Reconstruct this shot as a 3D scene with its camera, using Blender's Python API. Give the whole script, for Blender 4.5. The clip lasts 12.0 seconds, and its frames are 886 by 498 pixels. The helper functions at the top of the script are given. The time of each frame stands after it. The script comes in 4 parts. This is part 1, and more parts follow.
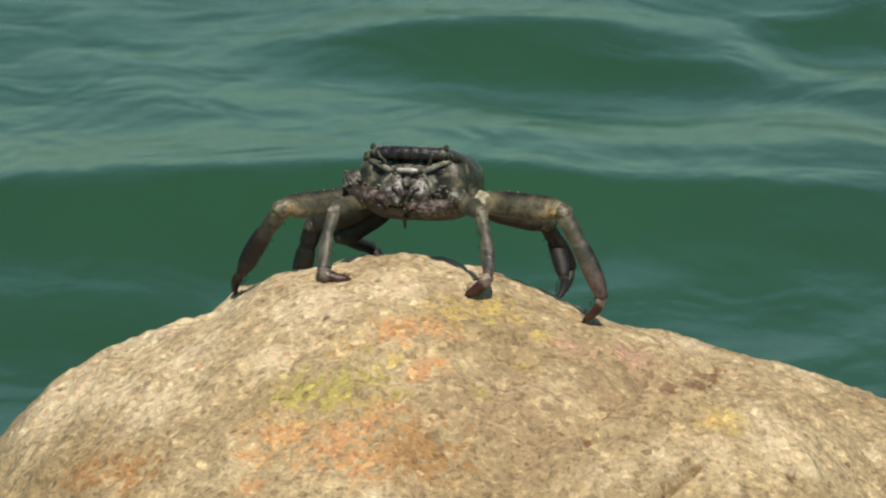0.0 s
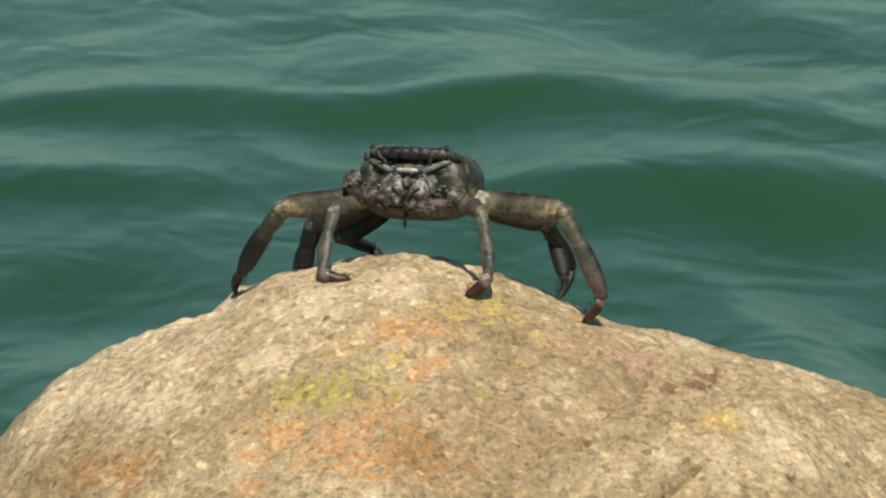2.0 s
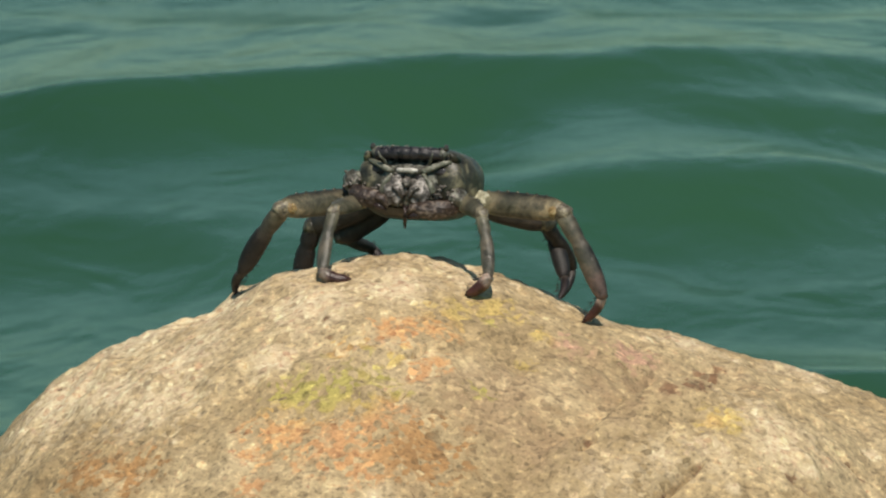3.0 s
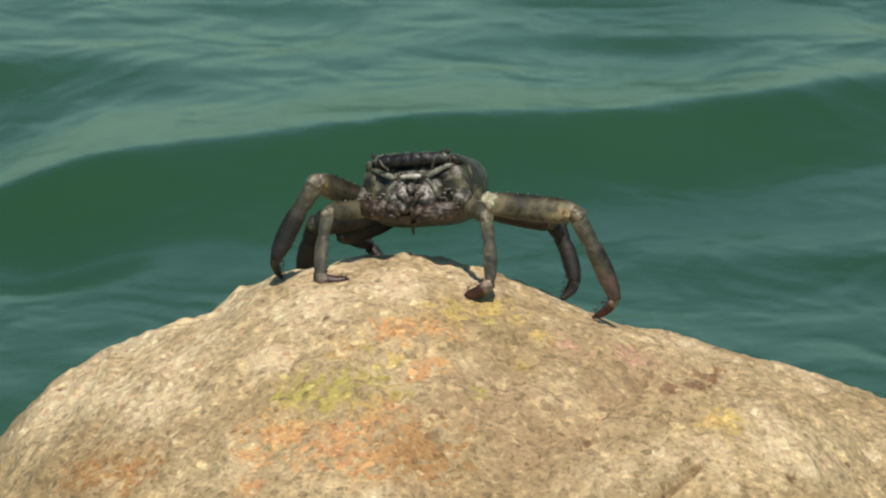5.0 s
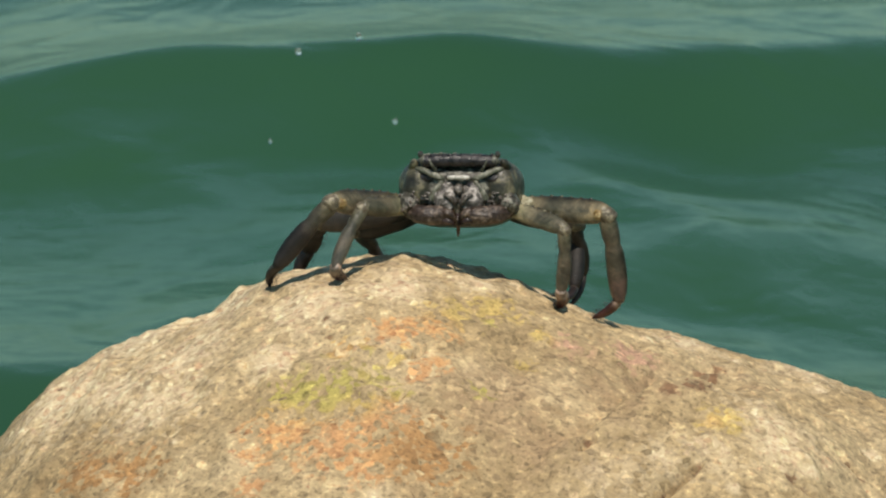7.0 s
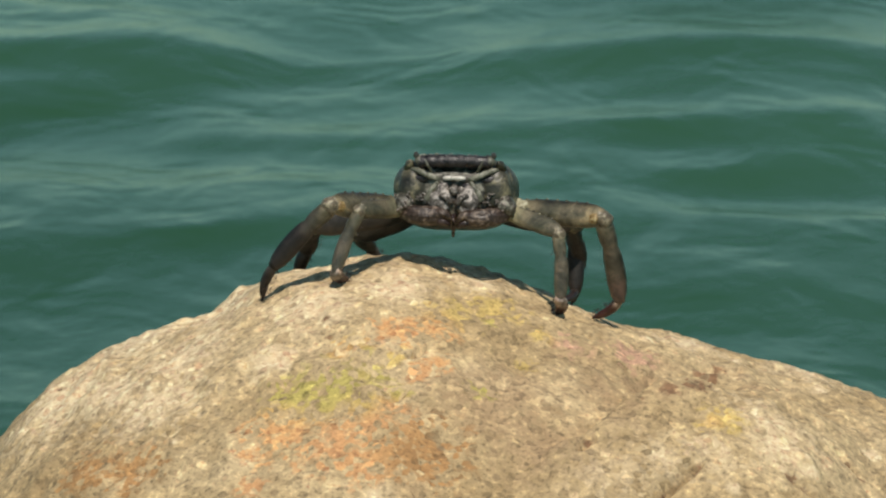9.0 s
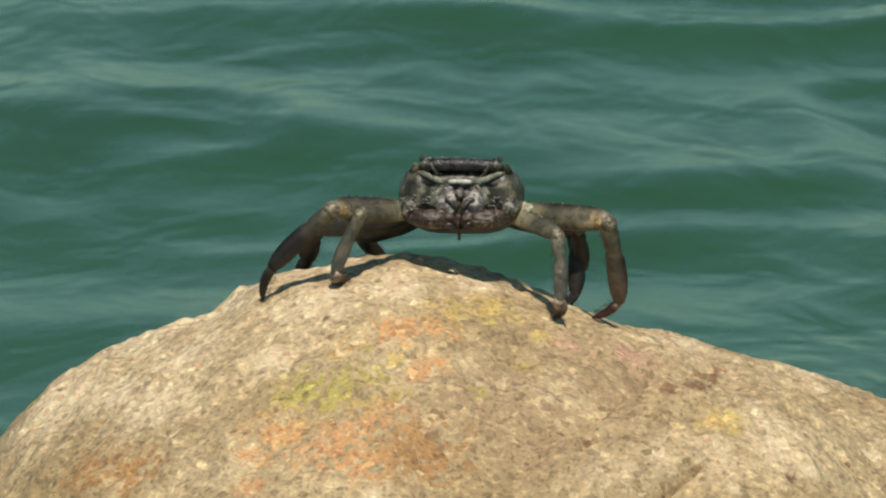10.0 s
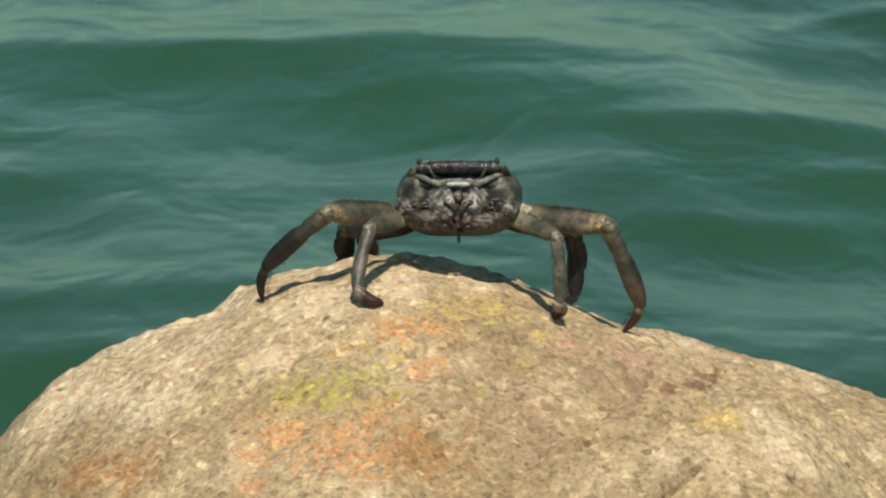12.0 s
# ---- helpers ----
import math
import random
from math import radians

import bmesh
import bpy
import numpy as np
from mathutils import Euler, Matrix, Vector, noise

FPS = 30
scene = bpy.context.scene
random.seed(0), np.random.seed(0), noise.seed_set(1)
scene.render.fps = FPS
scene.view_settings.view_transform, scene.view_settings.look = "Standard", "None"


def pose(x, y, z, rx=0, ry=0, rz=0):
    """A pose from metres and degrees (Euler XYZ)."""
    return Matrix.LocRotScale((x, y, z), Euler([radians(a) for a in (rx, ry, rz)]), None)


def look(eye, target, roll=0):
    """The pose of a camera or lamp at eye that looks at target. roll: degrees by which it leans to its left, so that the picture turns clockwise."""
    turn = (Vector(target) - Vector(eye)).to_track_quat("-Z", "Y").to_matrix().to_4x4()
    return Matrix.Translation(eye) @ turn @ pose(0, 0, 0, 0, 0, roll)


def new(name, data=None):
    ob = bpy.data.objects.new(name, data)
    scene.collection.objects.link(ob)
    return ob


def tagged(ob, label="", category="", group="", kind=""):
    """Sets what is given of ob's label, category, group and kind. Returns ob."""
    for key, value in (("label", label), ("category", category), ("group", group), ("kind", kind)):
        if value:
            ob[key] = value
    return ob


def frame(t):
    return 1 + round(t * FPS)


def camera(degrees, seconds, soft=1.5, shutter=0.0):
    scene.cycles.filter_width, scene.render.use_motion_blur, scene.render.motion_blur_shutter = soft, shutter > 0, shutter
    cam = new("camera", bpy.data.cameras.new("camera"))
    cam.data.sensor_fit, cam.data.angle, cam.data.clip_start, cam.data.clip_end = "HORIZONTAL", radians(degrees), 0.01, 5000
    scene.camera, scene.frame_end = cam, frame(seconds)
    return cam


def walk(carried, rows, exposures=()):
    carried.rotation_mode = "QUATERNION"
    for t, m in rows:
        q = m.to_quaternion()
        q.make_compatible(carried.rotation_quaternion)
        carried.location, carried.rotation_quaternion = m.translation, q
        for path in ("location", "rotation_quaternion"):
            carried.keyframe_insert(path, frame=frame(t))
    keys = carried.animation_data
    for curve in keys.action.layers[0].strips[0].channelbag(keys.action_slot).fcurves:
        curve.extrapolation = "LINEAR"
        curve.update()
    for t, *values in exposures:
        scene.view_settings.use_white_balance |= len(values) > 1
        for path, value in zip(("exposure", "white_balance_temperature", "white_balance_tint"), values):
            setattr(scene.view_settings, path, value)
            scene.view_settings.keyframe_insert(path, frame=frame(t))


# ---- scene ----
# A shore crab on a boulder, seen from about 2.4 m through a long lens on a tripod. The water lies 0.3 m under the boulder's top.
SEA = 0.60
EYE, AIM = (0, -2.349, 1.314), (0, 0, 0.9)
cam = camera(7.0, 12.0, soft=2.2)
cam.data.dof.use_dof, cam.data.dof.focus_distance, cam.data.dof.aperture_fstop = True, 2.37, 110
walk(cam, [(0.0, look(EYE, AIM)), (12.0, look(EYE, AIM))], exposures=[(0.0, 0.06, 6830, 9), (12.0, 0.06, 6830, 9)])

# ---- light ----
SUN_FROM = Vector((0.06, -0.62, 1.0)).normalized()
world = bpy.data.worlds.new("world")
scene.world = world
world.use_nodes = True
wn = world.node_tree.nodes
sky = wn.new("ShaderNodeTexSky")
sky.sky_type = "NISHITA"
sky.sun_disc = False
sky.sun_elevation = math.asin(SUN_FROM.z)
sky.sun_rotation = math.atan2(SUN_FROM.x, SUN_FROM.y)
sky.air_density, sky.dust_density, sky.ozone_density = 0.8, 0.15, 1.4
haze = wn.new("ShaderNodeMix")  # a slightly green-blue sea sky
haze.data_type, haze.blend_type = "RGBA", "MULTIPLY"
haze.inputs[0].default_value, haze.inputs[7].default_value = 1.0, (0.76, 1.0, 0.89, 1)
world.node_tree.links.new(sky.outputs[0], haze.inputs[6])
world.node_tree.links.new(haze.outputs[2], wn["Background"].inputs[0])
wn["Background"].inputs[1].default_value = 0.092
sun_data = bpy.data.lights.new("sun", "SUN")
sun_data.energy, sun_data.angle, sun_data.color = 3.8, radians(0.6), (1.0, 0.925, 0.85)
sun = new("sun", sun_data)
sun.matrix_world = look(SUN_FROM * 30, (0, 0, 0))

# ---- crusts of lichen, wear and painted light on the boulder: centre, radius, colour, share ----
LICHEN_AND_LIGHT = {"O": (0.60, 0.33, 0.14), "Y": (0.52, 0.38, 0.13), "G": (0.42, 0.355, 0.10), "R": (0.54, 0.29, 0.13), "B": (0.36, 0.195, 0.075), "D": (0.21, 0.115, 0.06), "P": (0.50, 0.30, 0.20), "W": (0.755, 0.612, 0.405), "N": (0.335, 0.225, 0.125)}
CRUSTS = [
    (-0.0153, -0.0522, 0.8838, 0.015, LICHEN_AND_LIGHT['O'], 0.75),
    (-0.0026, -0.0494, 0.8844, 0.014, LICHEN_AND_LIGHT['O'], 0.65),
    (0.0029, -0.0393, 0.8870, 0.017, LICHEN_AND_LIGHT['Y'], 0.5),
    (0.0177, -0.0265, 0.8862, 0.016, LICHEN_AND_LIGHT['Y'], 0.6),
    (-0.0459, -0.0772, 0.8670, 0.02, LICHEN_AND_LIGHT['G'], 0.5),
    (-0.0332, -0.0805, 0.8686, 0.02, LICHEN_AND_LIGHT['G'], 0.5),
    (-0.0233, -0.0743, 0.8720, 0.012, LICHEN_AND_LIGHT['G'], 0.6),
    (-0.0528, -0.0908, 0.8569, 0.02, LICHEN_AND_LIGHT['O'], 0.68),
    (-0.0330, -0.0980, 0.8565, 0.025, LICHEN_AND_LIGHT['R'], 0.6),
    (-0.0214, -0.0921, 0.8627, 0.018, LICHEN_AND_LIGHT['R'], 0.68),
    (-0.0257, -0.1057, 0.8535, 0.02, LICHEN_AND_LIGHT['O'], 0.55),
    (-0.0070, -0.1030, 0.8548, 0.026, LICHEN_AND_LIGHT['B'], 0.8),
    (-0.1131, -0.0736, 0.8423, 0.021, LICHEN_AND_LIGHT['B'], 0.6),
    (-0.0992, -0.0807, 0.8429, 0.02, LICHEN_AND_LIGHT['B'], 0.65),
    (-0.0614, -0.1092, 0.8442, 0.01, LICHEN_AND_LIGHT['R'], 0.6),
    (0.0887, -0.0780, 0.8587, 0.013, LICHEN_AND_LIGHT['Y'], 0.9),
    (0.0810, -0.0636, 0.8671, 0.0065, LICHEN_AND_LIGHT['D'], 0.85),
    (-0.0089, -0.0707, 0.8731, 0.006, LICHEN_AND_LIGHT['R'], 0.7),
    (0.0619, -0.0277, 0.8699, 0.014, LICHEN_AND_LIGHT['P'], 0.6),
    (0.0406, -0.0370, 0.8750, 0.012, LICHEN_AND_LIGHT['P'], 0.45),
]
CRUSTS += [
    (-0.0025, -0.0660, 0.8768, 0.009, LICHEN_AND_LIGHT['O'], 0.5),
    (-0.0298, -0.0598, 0.8784, 0.012, LICHEN_AND_LIGHT['G'], 0.4),
    (-0.0412, -0.0318, 0.8890, 0.036, LICHEN_AND_LIGHT['W'], 0.85),
    (-0.0155, -0.0234, 0.8931, 0.032, LICHEN_AND_LIGHT['W'], 0.9),
    (0.0104, -0.0135, 0.8913, 0.026, LICHEN_AND_LIGHT['W'], 0.6),
    (-0.0836, -0.0320, 0.8685, 0.04, LICHEN_AND_LIGHT['W'], 0.6),
    (-0.0553, -0.0578, 0.8762, 0.02, LICHEN_AND_LIGHT['W'], 0.8),
    (-0.1073, -0.0367, 0.8600, 0.036, LICHEN_AND_LIGHT['W'], 0.75),
    (0.1385, -0.0472, 0.8410, 0.007, LICHEN_AND_LIGHT['W'], 0.9),
    (-0.0220, -0.1207, 0.8425, 0.01, LICHEN_AND_LIGHT['W'], 0.9),
    (0.1146, -0.0872, 0.8439, 0.008, LICHEN_AND_LIGHT['W'], 0.8),
    (0.1075, -0.0820, 0.8505, 0.04, LICHEN_AND_LIGHT['W'], 0.35),
    (0.0173, -0.0782, 0.8645, 0.05, LICHEN_AND_LIGHT['N'], 0.9),
    (0.0316, -0.0919, 0.8525, 0.04, LICHEN_AND_LIGHT['N'], 0.8),
    (-0.0114, -0.1174, 0.8450, 0.03, LICHEN_AND_LIGHT['N'], 0.5),
    (0.0503, -0.0562, 0.8638, 0.03, LICHEN_AND_LIGHT['N'], 0.6),
    (0.0718, -0.0693, 0.8664, 0.013, LICHEN_AND_LIGHT['N'], 0.8),
    (0.0589, -0.0770, 0.8624, 0.015, LICHEN_AND_LIGHT['N'], 0.7),
]
CRUSTS += [
    (0.0955, -0.0200, 0.8620, 0.013, LICHEN_AND_LIGHT['N'], 0.6),
    (0.0395, -0.0438, 0.8726, 0.018, LICHEN_AND_LIGHT['N'], 0.45),
    (0.0736, -0.0691, 0.8664, 0.006, LICHEN_AND_LIGHT['D'], 0.5),
    (0.0866, -0.0801, 0.8586, 0.006, LICHEN_AND_LIGHT['O'], 0.7),
    (-0.0311, -0.0591, 0.8783, 0.008, LICHEN_AND_LIGHT['R'], 0.7),
    (-0.0081, -0.0704, 0.8736, 0.009, LICHEN_AND_LIGHT['R'], 0.7),
    (-0.0007, -0.0662, 0.8761, 0.008, LICHEN_AND_LIGHT['O'], 0.7),
    (-0.0174, -0.0870, 0.8653, 0.009, LICHEN_AND_LIGHT['R'], 0.8),
    (-0.0265, -0.1132, 0.8485, 0.01, LICHEN_AND_LIGHT['R'], 0.7),
    (-0.0385, -0.1014, 0.8547, 0.01, LICHEN_AND_LIGHT['R'], 0.6),
    (-0.0540, -0.0876, 0.8586, 0.01, LICHEN_AND_LIGHT['O'], 0.7),
    (-0.0152, -0.0653, 0.8767, 0.009, LICHEN_AND_LIGHT['Y'], 0.6),
    (0.0266, -0.0544, 0.8728, 0.007, LICHEN_AND_LIGHT['Y'], 0.6),
    (0.0119, -0.0753, 0.8676, 0.008, LICHEN_AND_LIGHT['G'], 0.5),
    (0.0323, -0.0379, 0.8789, 0.008, LICHEN_AND_LIGHT['Y'], 0.5),
    (0.0673, -0.0333, 0.8650, 0.022, LICHEN_AND_LIGHT['N'], 0.6),
    (0.1001, -0.0424, 0.8621, 0.018, LICHEN_AND_LIGHT['N'], 0.5),
    (0.0493, -0.1072, 0.8465, 0.04, LICHEN_AND_LIGHT['W'], 0.4),
    (0.0836, -0.0942, 0.8512, 0.03, LICHEN_AND_LIGHT['W'], 0.3),
]
CRUSTS += [  # skyline: its sunlit rim put in as pale stone colour
    (-0.1341, -0.0207, 0.8484, 0.0083, LICHEN_AND_LIGHT['W'], 0.6),
    (-0.1175, -0.0159, 0.8606, 0.0083, LICHEN_AND_LIGHT['W'], 0.6),
    (-0.1004, -0.0023, 0.8675, 0.0083, LICHEN_AND_LIGHT['W'], 0.6),
    (-0.0828, 0.0010, 0.8735, 0.0083, LICHEN_AND_LIGHT['W'], 0.6),
    (-0.0658, -0.0042, 0.8830, 0.0083, LICHEN_AND_LIGHT['W'], 0.6),
    (-0.0489, -0.0125, 0.8911, 0.0083, LICHEN_AND_LIGHT['W'], 0.6),
    (-0.0342, -0.0042, 0.8934, 0.0083, LICHEN_AND_LIGHT['W'], 0.6),
    (0.0225, 0.0013, 0.8877, 0.0083, LICHEN_AND_LIGHT['W'], 0.6),
    (0.0402, -0.0049, 0.8803, 0.0083, LICHEN_AND_LIGHT['W'], 0.6),
    (0.0680, -0.0095, 0.8713, 0.0083, LICHEN_AND_LIGHT['W'], 0.6),
    (0.0964, 0.0020, 0.8619, 0.0083, LICHEN_AND_LIGHT['W'], 0.6),
    (0.1239, -0.0086, 0.8545, 0.0083, LICHEN_AND_LIGHT['W'], 0.6),
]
CRUSTS += [  # dark grains and white chips
    (-0.1253, -0.0107, 0.8555, 0.0026, LICHEN_AND_LIGHT['D'], 0.7),
    (-0.0978, -0.0350, 0.8642, 0.0022, LICHEN_AND_LIGHT['D'], 0.6),
    (-0.0382, -0.0435, 0.8861, 0.0029, LICHEN_AND_LIGHT['D'], 0.55),
    (-0.0368, -0.0534, 0.8818, 0.0029, LICHEN_AND_LIGHT['D'], 0.55),
    (-0.1042, -0.0594, 0.8520, 0.0038, LICHEN_AND_LIGHT['D'], 0.5),
    (-0.0670, -0.0838, 0.8569, 0.0026, LICHEN_AND_LIGHT['D'], 0.6),
    (-0.0844, -0.0084, 0.8734, 0.0022, LICHEN_AND_LIGHT['D'], 0.5),
    (-0.0516, -0.0615, 0.8750, 0.0083, LICHEN_AND_LIGHT['W'], 1.0),
    (-0.0754, -0.0577, 0.8654, 0.0022, LICHEN_AND_LIGHT['W'], 1.0),
    (-0.0854, -0.0748, 0.8524, 0.0032, LICHEN_AND_LIGHT['W'], 0.9),
    (-0.0860, -0.0792, 0.8503, 0.0029, LICHEN_AND_LIGHT['W'], 0.9),
]
CRUSTS += [  # brown notches and chips
    (-0.0080, -0.0634, 0.8778, 0.0032, LICHEN_AND_LIGHT['D'], 0.6),
    (-0.0146, -0.0824, 0.8679, 0.0026, LICHEN_AND_LIGHT['D'], 0.7),
    (-0.0124, -0.0813, 0.8687, 0.0019, LICHEN_AND_LIGHT['D'], 0.7),
    (0.0459, -0.0939, 0.8548, 0.0029, LICHEN_AND_LIGHT['D'], 0.6),
    (0.0625, -0.0753, 0.8643, 0.0026, LICHEN_AND_LIGHT['D'], 0.6),
    (0.0392, -0.0672, 0.8641, 0.0038, LICHEN_AND_LIGHT['N'], 0.6),
    (0.0488, -0.0408, 0.8701, 0.0239, LICHEN_AND_LIGHT['N'], 0.5),
    (0.0692, -0.0315, 0.8655, 0.0239, LICHEN_AND_LIGHT['N'], 0.55),
    (0.0569, -0.0842, 0.8592, 0.0191, LICHEN_AND_LIGHT['N'], 0.45),
    (0.1008, -0.0707, 0.8584, 0.0351, LICHEN_AND_LIGHT['W'], 0.4),
    (0.0692, -0.0973, 0.8491, 0.0223, LICHEN_AND_LIGHT['W'], 0.45),
    (0.0922, -0.1066, 0.8415, 0.0057, LICHEN_AND_LIGHT['W'], 1.0),
    (0.1182, -0.0858, 0.8439, 0.0064, LICHEN_AND_LIGHT['W'], 0.9),
    (0.1395, -0.0464, 0.8410, 0.0070, LICHEN_AND_LIGHT['W'], 0.9),
    (0.0531, -0.0087, 0.8763, 0.0038, LICHEN_AND_LIGHT['W'], 0.6),
]
CRUSTS += [  # dark brown along the cracks
    (0.0698, -0.1074, 0.8426, 0.0044, LICHEN_AND_LIGHT['D'], 0.95),
    (0.0721, -0.1057, 0.8439, 0.0044, LICHEN_AND_LIGHT['D'], 0.95),
    (0.0744, -0.1041, 0.8453, 0.0044, LICHEN_AND_LIGHT['D'], 0.95),
    (0.0767, -0.1020, 0.8466, 0.0044, LICHEN_AND_LIGHT['D'], 0.95),
    (0.0791, -0.0996, 0.8478, 0.0044, LICHEN_AND_LIGHT['D'], 0.95),
    (0.0814, -0.0971, 0.8490, 0.0044, LICHEN_AND_LIGHT['D'], 0.95),
    (0.1103, -0.0933, 0.8440, 0.0044, LICHEN_AND_LIGHT['D'], 0.95),
    (0.1125, -0.0946, 0.8423, 0.0044, LICHEN_AND_LIGHT['D'], 0.95),
    (0.1148, -0.0946, 0.8404, 0.0044, LICHEN_AND_LIGHT['D'], 0.95),
    (0.1171, -0.0951, 0.8385, 0.0044, LICHEN_AND_LIGHT['D'], 0.95),
    (0.1281, -0.0626, 0.8443, 0.0044, LICHEN_AND_LIGHT['D'], 0.95),
    (0.1296, -0.0636, 0.8423, 0.0044, LICHEN_AND_LIGHT['D'], 0.95),
    (0.1310, -0.0647, 0.8403, 0.0044, LICHEN_AND_LIGHT['D'], 0.95),
    (0.1324, -0.0657, 0.8383, 0.0044, LICHEN_AND_LIGHT['D'], 0.95),
]
# hollow behind the shoulder: brown stain, with some of its shade in the colour
CRUSTS += [(0.0672, -0.0364, 0.8618, 0.014, LICHEN_AND_LIGHT['N'], 1.0), (0.0615, -0.0443, 0.8615, 0.013, LICHEN_AND_LIGHT['N'], 0.9)]
CRUSTS += [  # yellow-green bloom, brown stain, overhang's shade painted dark into the notch under the shoulder
    (-0.0425, -0.0750, 0.8688, 0.0102, LICHEN_AND_LIGHT['G'], 0.7),
    (-0.0322, -0.0756, 0.8711, 0.0092, LICHEN_AND_LIGHT['G'], 0.65),
    (-0.0239, -0.0862, 0.8651, 0.0111, LICHEN_AND_LIGHT['G'], 0.65),
    (-0.0148, -0.0801, 0.8674, 0.0083, LICHEN_AND_LIGHT['G'], 0.6),
    (-0.0378, -0.0833, 0.8640, 0.0083, LICHEN_AND_LIGHT['G'], 0.6),
    (-0.0260, -0.0736, 0.8718, 0.0065, LICHEN_AND_LIGHT['Y'], 0.6),
    (0.0061, -0.0339, 0.8862, 0.0092, LICHEN_AND_LIGHT['Y'], 0.75),
    (0.0155, -0.0255, 0.8865, 0.0083, LICHEN_AND_LIGHT['Y'], 0.75),
    (0.0213, -0.0299, 0.8838, 0.0074, LICHEN_AND_LIGHT['Y'], 0.7),
    (0.0139, -0.0389, 0.8819, 0.0074, LICHEN_AND_LIGHT['G'], 0.5),
    (-0.0190, -0.0489, 0.8832, 0.0083, LICHEN_AND_LIGHT['O'], 0.8),
    (-0.0108, -0.0483, 0.8839, 0.0065, LICHEN_AND_LIGHT['O'], 0.75),
    (-0.0113, -0.1054, 0.8538, 0.0129, LICHEN_AND_LIGHT['B'], 0.85),
    (-0.0150, -0.0991, 0.8576, 0.0083, LICHEN_AND_LIGHT['B'], 0.6),
    (-0.0052, -0.1057, 0.8508, 0.0092, LICHEN_AND_LIGHT['B'], 0.6),
    (0.0822, -0.0594, 0.8671, 0.0060, LICHEN_AND_LIGHT['D'], 0.8),
    (0.0857, -0.0250, 0.8618, 0.0060, LICHEN_AND_LIGHT['D'], 0.7),
    (0.0893, -0.0168, 0.8623, 0.0045, LICHEN_AND_LIGHT['D'], 0.5),
    (0.0828, -0.0656, 0.8657, 0.0052, LICHEN_AND_LIGHT['D'], 0.9),
]
# paler stone on the left flank; along the back, sunlight put into the colour
CRUSTS += [(x, y, z, r, LICHEN_AND_LIGHT["W"], share) for x, y, z, r, share in [
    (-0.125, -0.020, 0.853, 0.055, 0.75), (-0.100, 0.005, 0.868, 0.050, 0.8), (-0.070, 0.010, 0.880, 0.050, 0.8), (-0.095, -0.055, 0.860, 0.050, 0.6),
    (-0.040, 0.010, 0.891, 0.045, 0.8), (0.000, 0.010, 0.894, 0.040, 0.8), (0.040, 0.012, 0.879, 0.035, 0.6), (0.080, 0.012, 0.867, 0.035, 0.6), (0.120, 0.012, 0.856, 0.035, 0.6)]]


# ---- forms ----
def lattice(x, y, seed):
    """Smooth value noise in -1..1 on arrays, one unit per cell."""
    table = np.random.RandomState(seed).uniform(-1, 1, (64, 64))
    xi, yi = np.floor(x).astype(int), np.floor(y).astype(int)
    fx, fy = x - xi, y - yi
    fx, fy = fx * fx * (3 - 2 * fx), fy * fy * (3 - 2 * fy)
    a, b = table[xi % 64, yi % 64], table[(xi + 1) % 64, yi % 64]
    c, d = table[xi % 64, (yi + 1) % 64], table[(xi + 1) % 64, (yi + 1) % 64]
    return (a * (1 - fx) + b * fx) * (1 - fy) + (c * (1 - fx) + d * fx) * fy


def bell(x, y, cx, cy, rx, ry):
    return np.exp(-((x - cx) / rx) ** 2 - ((y - cy) / ry) ** 2)


def smooth(table, t):
    """Rows (t, values...) read at t, gliding without overshoot."""
    table = np.asarray(table, float)
    ts, vs = table[:, 0], table[:, 1:]
    t = min(max(t, ts[0]), ts[-1])
    i = int(min(max(np.searchsorted(ts, t, "right") - 1, 0), len(ts) - 2))
    d = np.diff(vs, axis=0) / np.diff(ts)[:, None]
    m = np.zeros_like(vs)
    both = d[:-1] * d[1:] > 0
    m[1:-1] = np.where(both, 2 * d[:-1] * d[1:] / np.where(both, d[:-1] + d[1:], 1), 0)
    h = ts[i + 1] - ts[i]
    u = (t - ts[i]) / h
    return ((1 + 2 * u) * (1 - u) ** 2 * vs[i] + u * (1 - u) ** 2 * h * m[i]
            + u * u * (3 - 2 * u) * vs[i + 1] + u * u * (u - 1) * h * m[i + 1])


RIDGE = [(-0.95, -1.3), (-0.70, -0.95), (-0.50, -0.55), (-0.30, -0.235), (-0.146, -0.0635), (-0.125, -0.0432), (-0.101, -0.0310), (-0.078, -0.0232),
         (-0.064, -0.0140), (-0.048, -0.0088), (-0.020, -0.0046), (-0.006, -0.0045), (0.010, -0.0082), (0.024, -0.0118),
         (0.045, -0.0212), (0.060, -0.0265), (0.089, -0.0350), (0.146, -0.0525), (0.32, -0.15), (0.55, -0.46), (0.78, -0.95), (1.0, -1.3)]
RIDGE_GRID = np.linspace(-0.95, 1.0, 3901)
RIDGE_Z = np.array([smooth(RIDGE, v)[0] for v in RIDGE_GRID])
RIDGE_Z = np.convolve(np.pad(RIDGE_Z, 5, "edge"), np.ones(11) / 11, "valid")
RIDGE_SOFT = np.convolve(np.pad(RIDGE_Z, 60, "edge"), np.ones(121) / 121, "valid")


